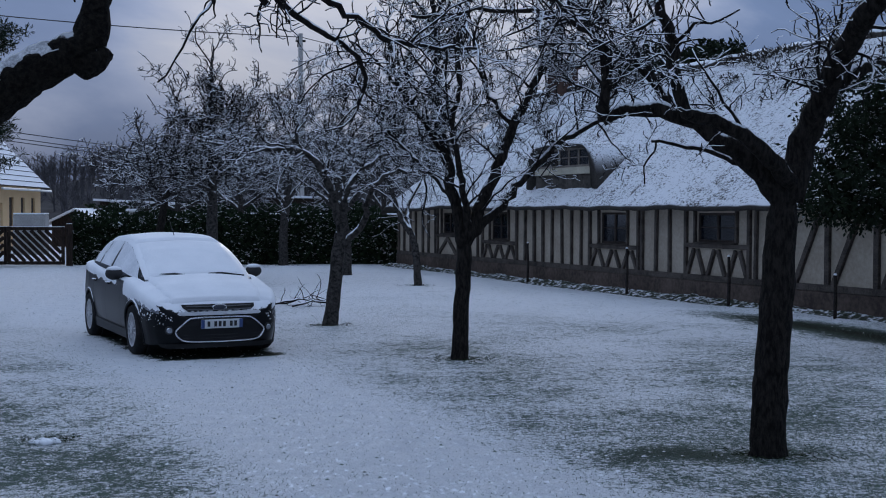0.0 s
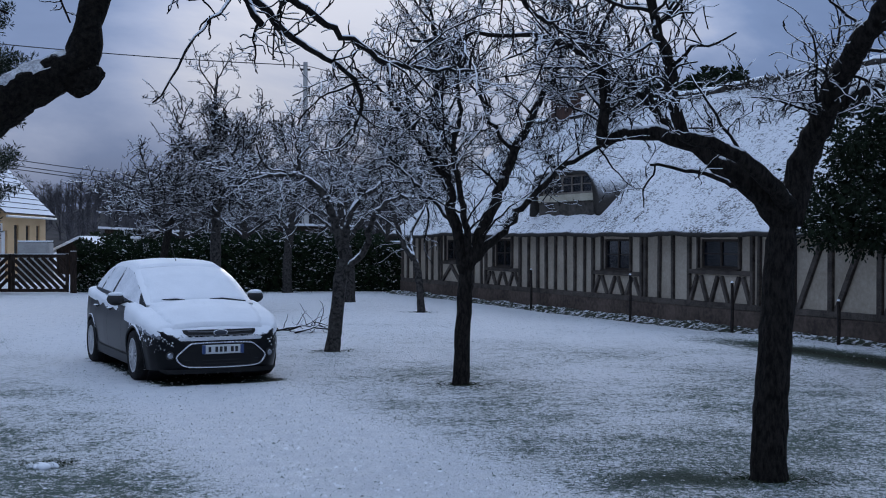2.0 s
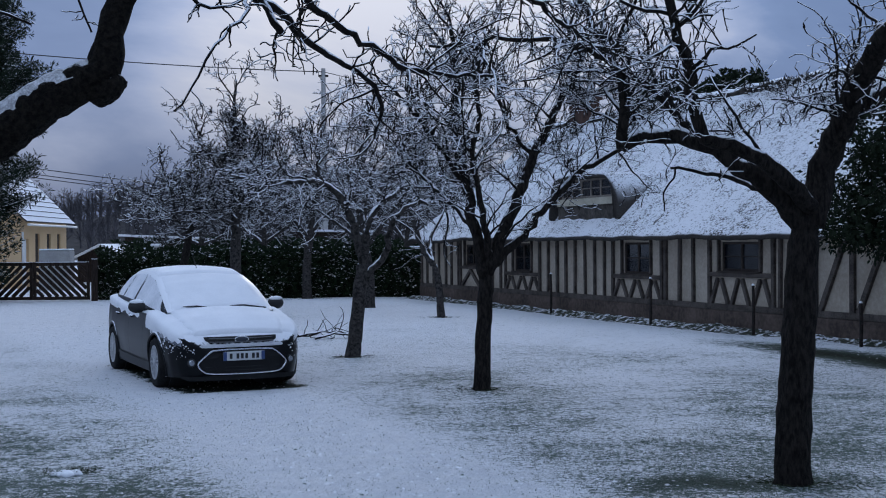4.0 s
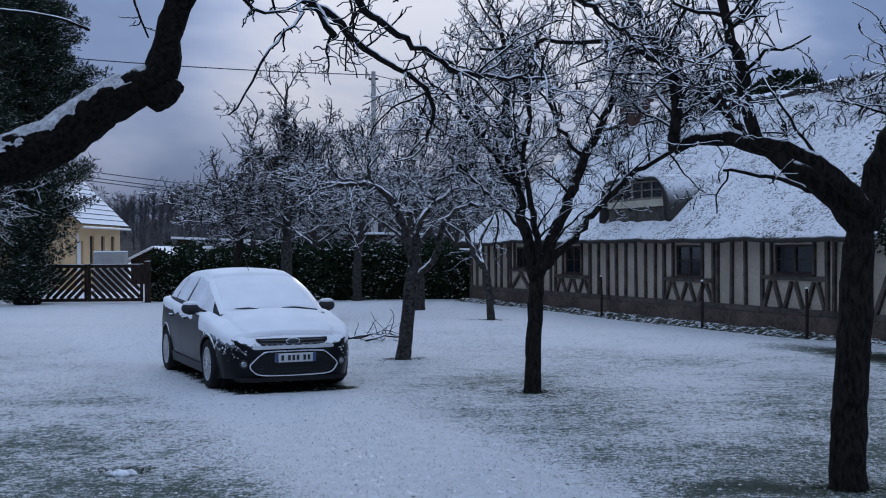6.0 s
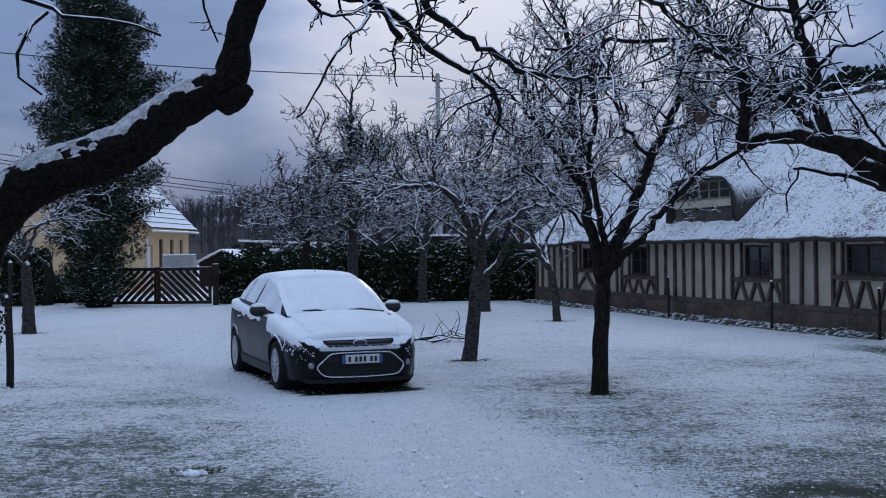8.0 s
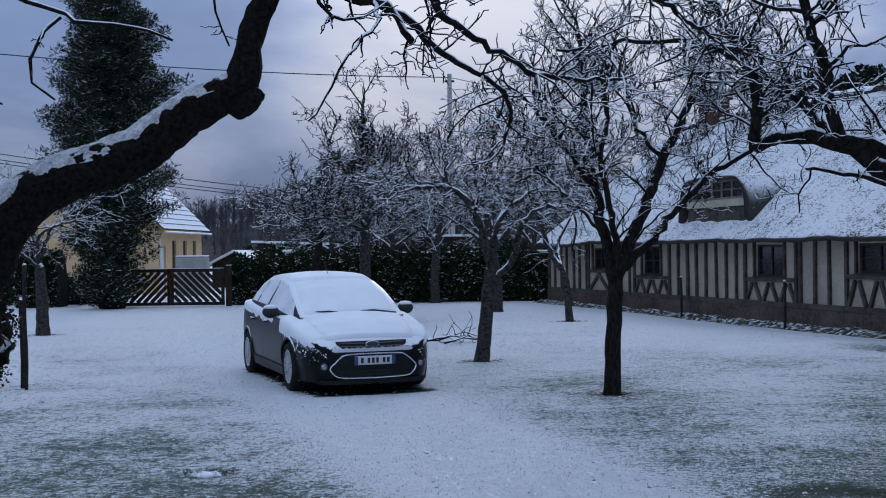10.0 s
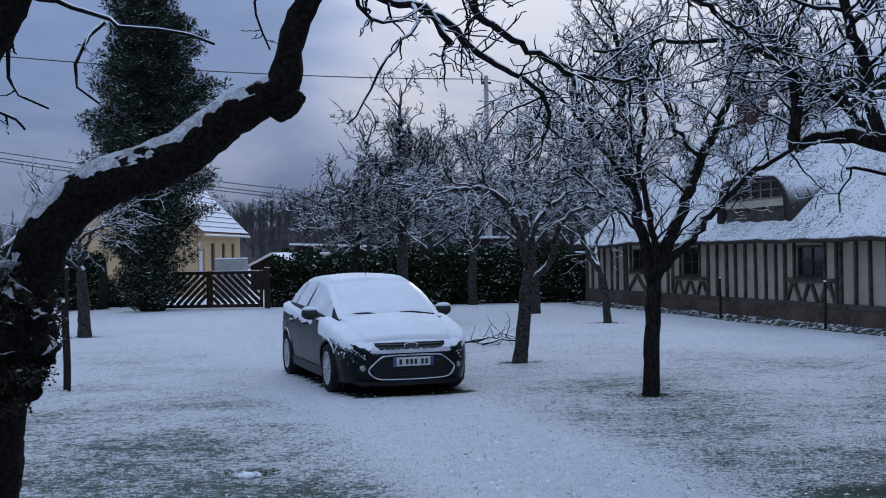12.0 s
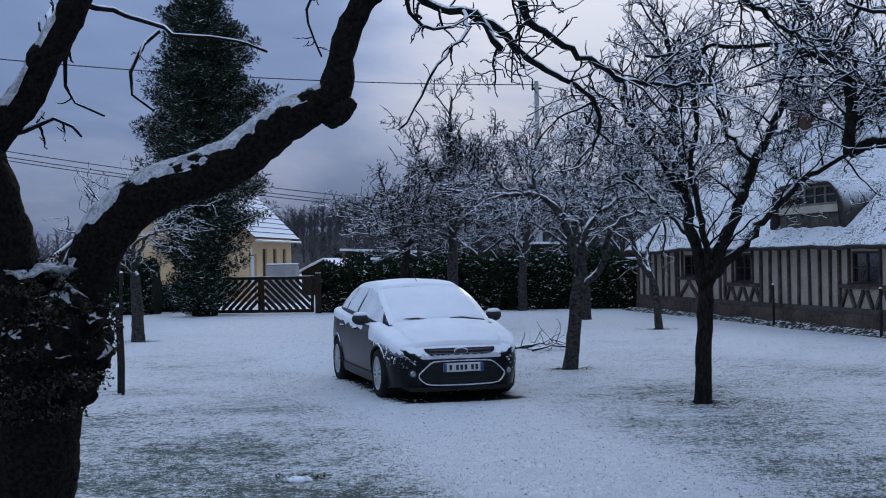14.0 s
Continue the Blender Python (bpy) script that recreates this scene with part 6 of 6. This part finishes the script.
def tuft(x, y, seed, n, spread, hgt):
    """Longer grass left standing round a trunk."""
    np.random.seed(seed)
    rng = np.random.default_rng(seed)
    vs, fs = [], []
    for k in range(n):
        a, d = rng.uniform(0, 6.28), abs(rng.normal(0.10, spread))
        px, py = x + math.cos(a) * d * 1.4, y + math.sin(a) * d
        h, w = rng.uniform(0.3, 1.0) * hgt, rng.uniform(0.003, 0.006)
        z = height(px, py) - 0.005
        lx, ly = rng.normal(0, 0.05, 2)
        vs += [(px - w, py, z), (px + w, py, z), (px + lx * 0.5, py + ly * 0.5, z + h * 0.7), (px + lx, py + ly, z + h)]
        fs += [(4 * k, 4 * k + 1, 4 * k + 2), (4 * k, 4 * k + 2, 4 * k + 3)]
    lone("grass_tuft", (vs, fs), M["turf"], "longer dark grass round the foot of a trunk", "grass", "stuff")


for k, (x, y, n, sp) in enumerate(((1.24, 14.92, 500, 0.16), (-0.43, 19.6, 300, 0.14), (3.1, 8.98, 500, 0.18), (1.51, 30.3, 250, 0.2), (-10.35, 27.1, 250, 0.2), (-2.3, 41.0, 200, 0.3))):
    tuft(x, y, 90 + k, n, sp, 0.03)


# ---------------------------------------------------------------- pole, cables, distance
pole = thing("utility_pole", "grey concrete utility pole carrying cables", "pole", pose(-3.3, 75, 0))
bm = bmesh.new()
bmesh.ops.create_cone(bm, cap_ends=True, segments=8, radius1=0.24, radius2=0.13, depth=12.6, matrix=Matrix.Translation((0, 0, 6.1)))
part("shaft", bm, M["concrete"], pole)
part("bracket", boxed((-0.3, -0.05, 11.9), (0.3, 0.05, 12.02)), M["iron"], pole)


def cable(a, b, sag, r, label="thin dark overhead cable"):
    t = Tubes()
    a, b = np.array(a), np.array(b)
    f = np.linspace(0, 1, 24)[:, None]
    p = a + (b - a) * f
    p[:, 2] -= sag * 4 * (f * (1 - f))[:, 0]
    t.add(p, [r] * 24, 4)
    lone("cable", t.data(), M["cable"], label, "cable")


cable((-36.0, 55.0, 12.6), (-3.3, 75.0, 12.2), 0.55, 0.028)
cable((-3.3, 75.0, 12.2), (26.0, 92.0, 9.0), 0.4, 0.022)
for k in (0, 0.28, 0.75):
    cable((-36.0, 55.0, 8.3 + k * 0.6), (-3.3, 75.0, 3.9 + k * 0.7), 0.5, 0.022)
far_pole = thing("utility_pole", "distant utility pole beyond the houses", "pole", pose(-36.0, 55.0, 0))
bm = bmesh.new()
bmesh.ops.create_cone(bm, cap_ends=True, segments=8, radius1=0.24, radius2=0.13, depth=13.6, matrix=Matrix.Translation((0, 0, 6.6)))
part("shaft", bm, M["concrete"], far_pole)


def hill():
    xs, ys = np.linspace(-170, 170, 60), np.linspace(170, 420, 20)
    verts, faces = [], []
    for y in ys:
        for x in xs:
            f = np.clip((y - 170) / 110, 0, 1)
            h = float(np.interp(x, [-170, -95, -70, -45, -20, 20, 80, 170], [2.5, 2.0, 6.5, 10.5, 12.5, 13.5, 13, 12]))
            verts.append((x, y, -0.3 + h * f * f * (3 - 2 * f) + 1.0 * noise.noise((x * 0.05, y * 0.05, 0))))
    w = len(xs)
    for j in range(len(ys) - 1):
        for i in range(w - 1):
            faces.append((j * w + i, j * w + i + 1, (j + 1) * w + i + 1, (j + 1) * w + i))
    lone("hill", (verts, faces), M["wood_floor"], "distant low hill under winter woods", "hill", "structure", True)


M["wood_floor"] = rough_two("wood_floor", (0.025, 0.024, 0.025), (0.07, 0.066, 0.066), 0.5, 0.05, 0.95, 0.2)
hill()


def woods(name, label, count, seed, area, tall, mat):
    """Bare trees of a far wood, joined."""
    rng = np.random.default_rng(seed)
    np.random.seed(seed)
    t = Tubes()
    for _ in range(count):
        x, y = rng.uniform(*area[0]), rng.uniform(*area[1])
        f = np.clip((y - 170) / 110, 0, 1)
        h = float(np.interp(x, [-170, -95, -70, -45, -20, 20, 80, 170], [2.5, 2.0, 6.5, 10.5, 12.5, 13.5, 13, 12]))
        z = -0.6 + h * f * f * (3 - 2 * f)
        ht = rng.uniform(*tall)
        t.add([(x, y, z), (x + rng.normal(0, 0.2), y, z + ht * 0.5), (x + rng.normal(0, 0.3), y, z + ht)], [0.16, 0.11, 0.03], 4)
        for _ in range(28):
            q = rng.uniform(0.25, 0.98)
            a = rng.uniform(0, 6.28)
            ln = ht * 0.32 * (1.1 - q) + 0.6
            s = np.array((x, y, z + ht * q))
            d = np.array((math.cos(a), math.sin(a) * 0.5, rng.uniform(0.3, 1.2)))
            d /= np.linalg.norm(d)
            e = s + d * ln
            t.add([s, s + d * ln * 0.5 + rng.normal(0, 0.1, 3), e + rng.normal(0, 0.2, 3)], [0.055, 0.045, 0.03], 3)
    lone(name, t.data(), M[mat], label, "woods", "stuff")


# bare wood, its colour lightened to stand in for aerial haze
M["haze_twig"] = rough_two("hazed_winter_wood", (0.045, 0.042, 0.045), (0.11, 0.103, 0.108), 0.8, 0.1, 0.95)
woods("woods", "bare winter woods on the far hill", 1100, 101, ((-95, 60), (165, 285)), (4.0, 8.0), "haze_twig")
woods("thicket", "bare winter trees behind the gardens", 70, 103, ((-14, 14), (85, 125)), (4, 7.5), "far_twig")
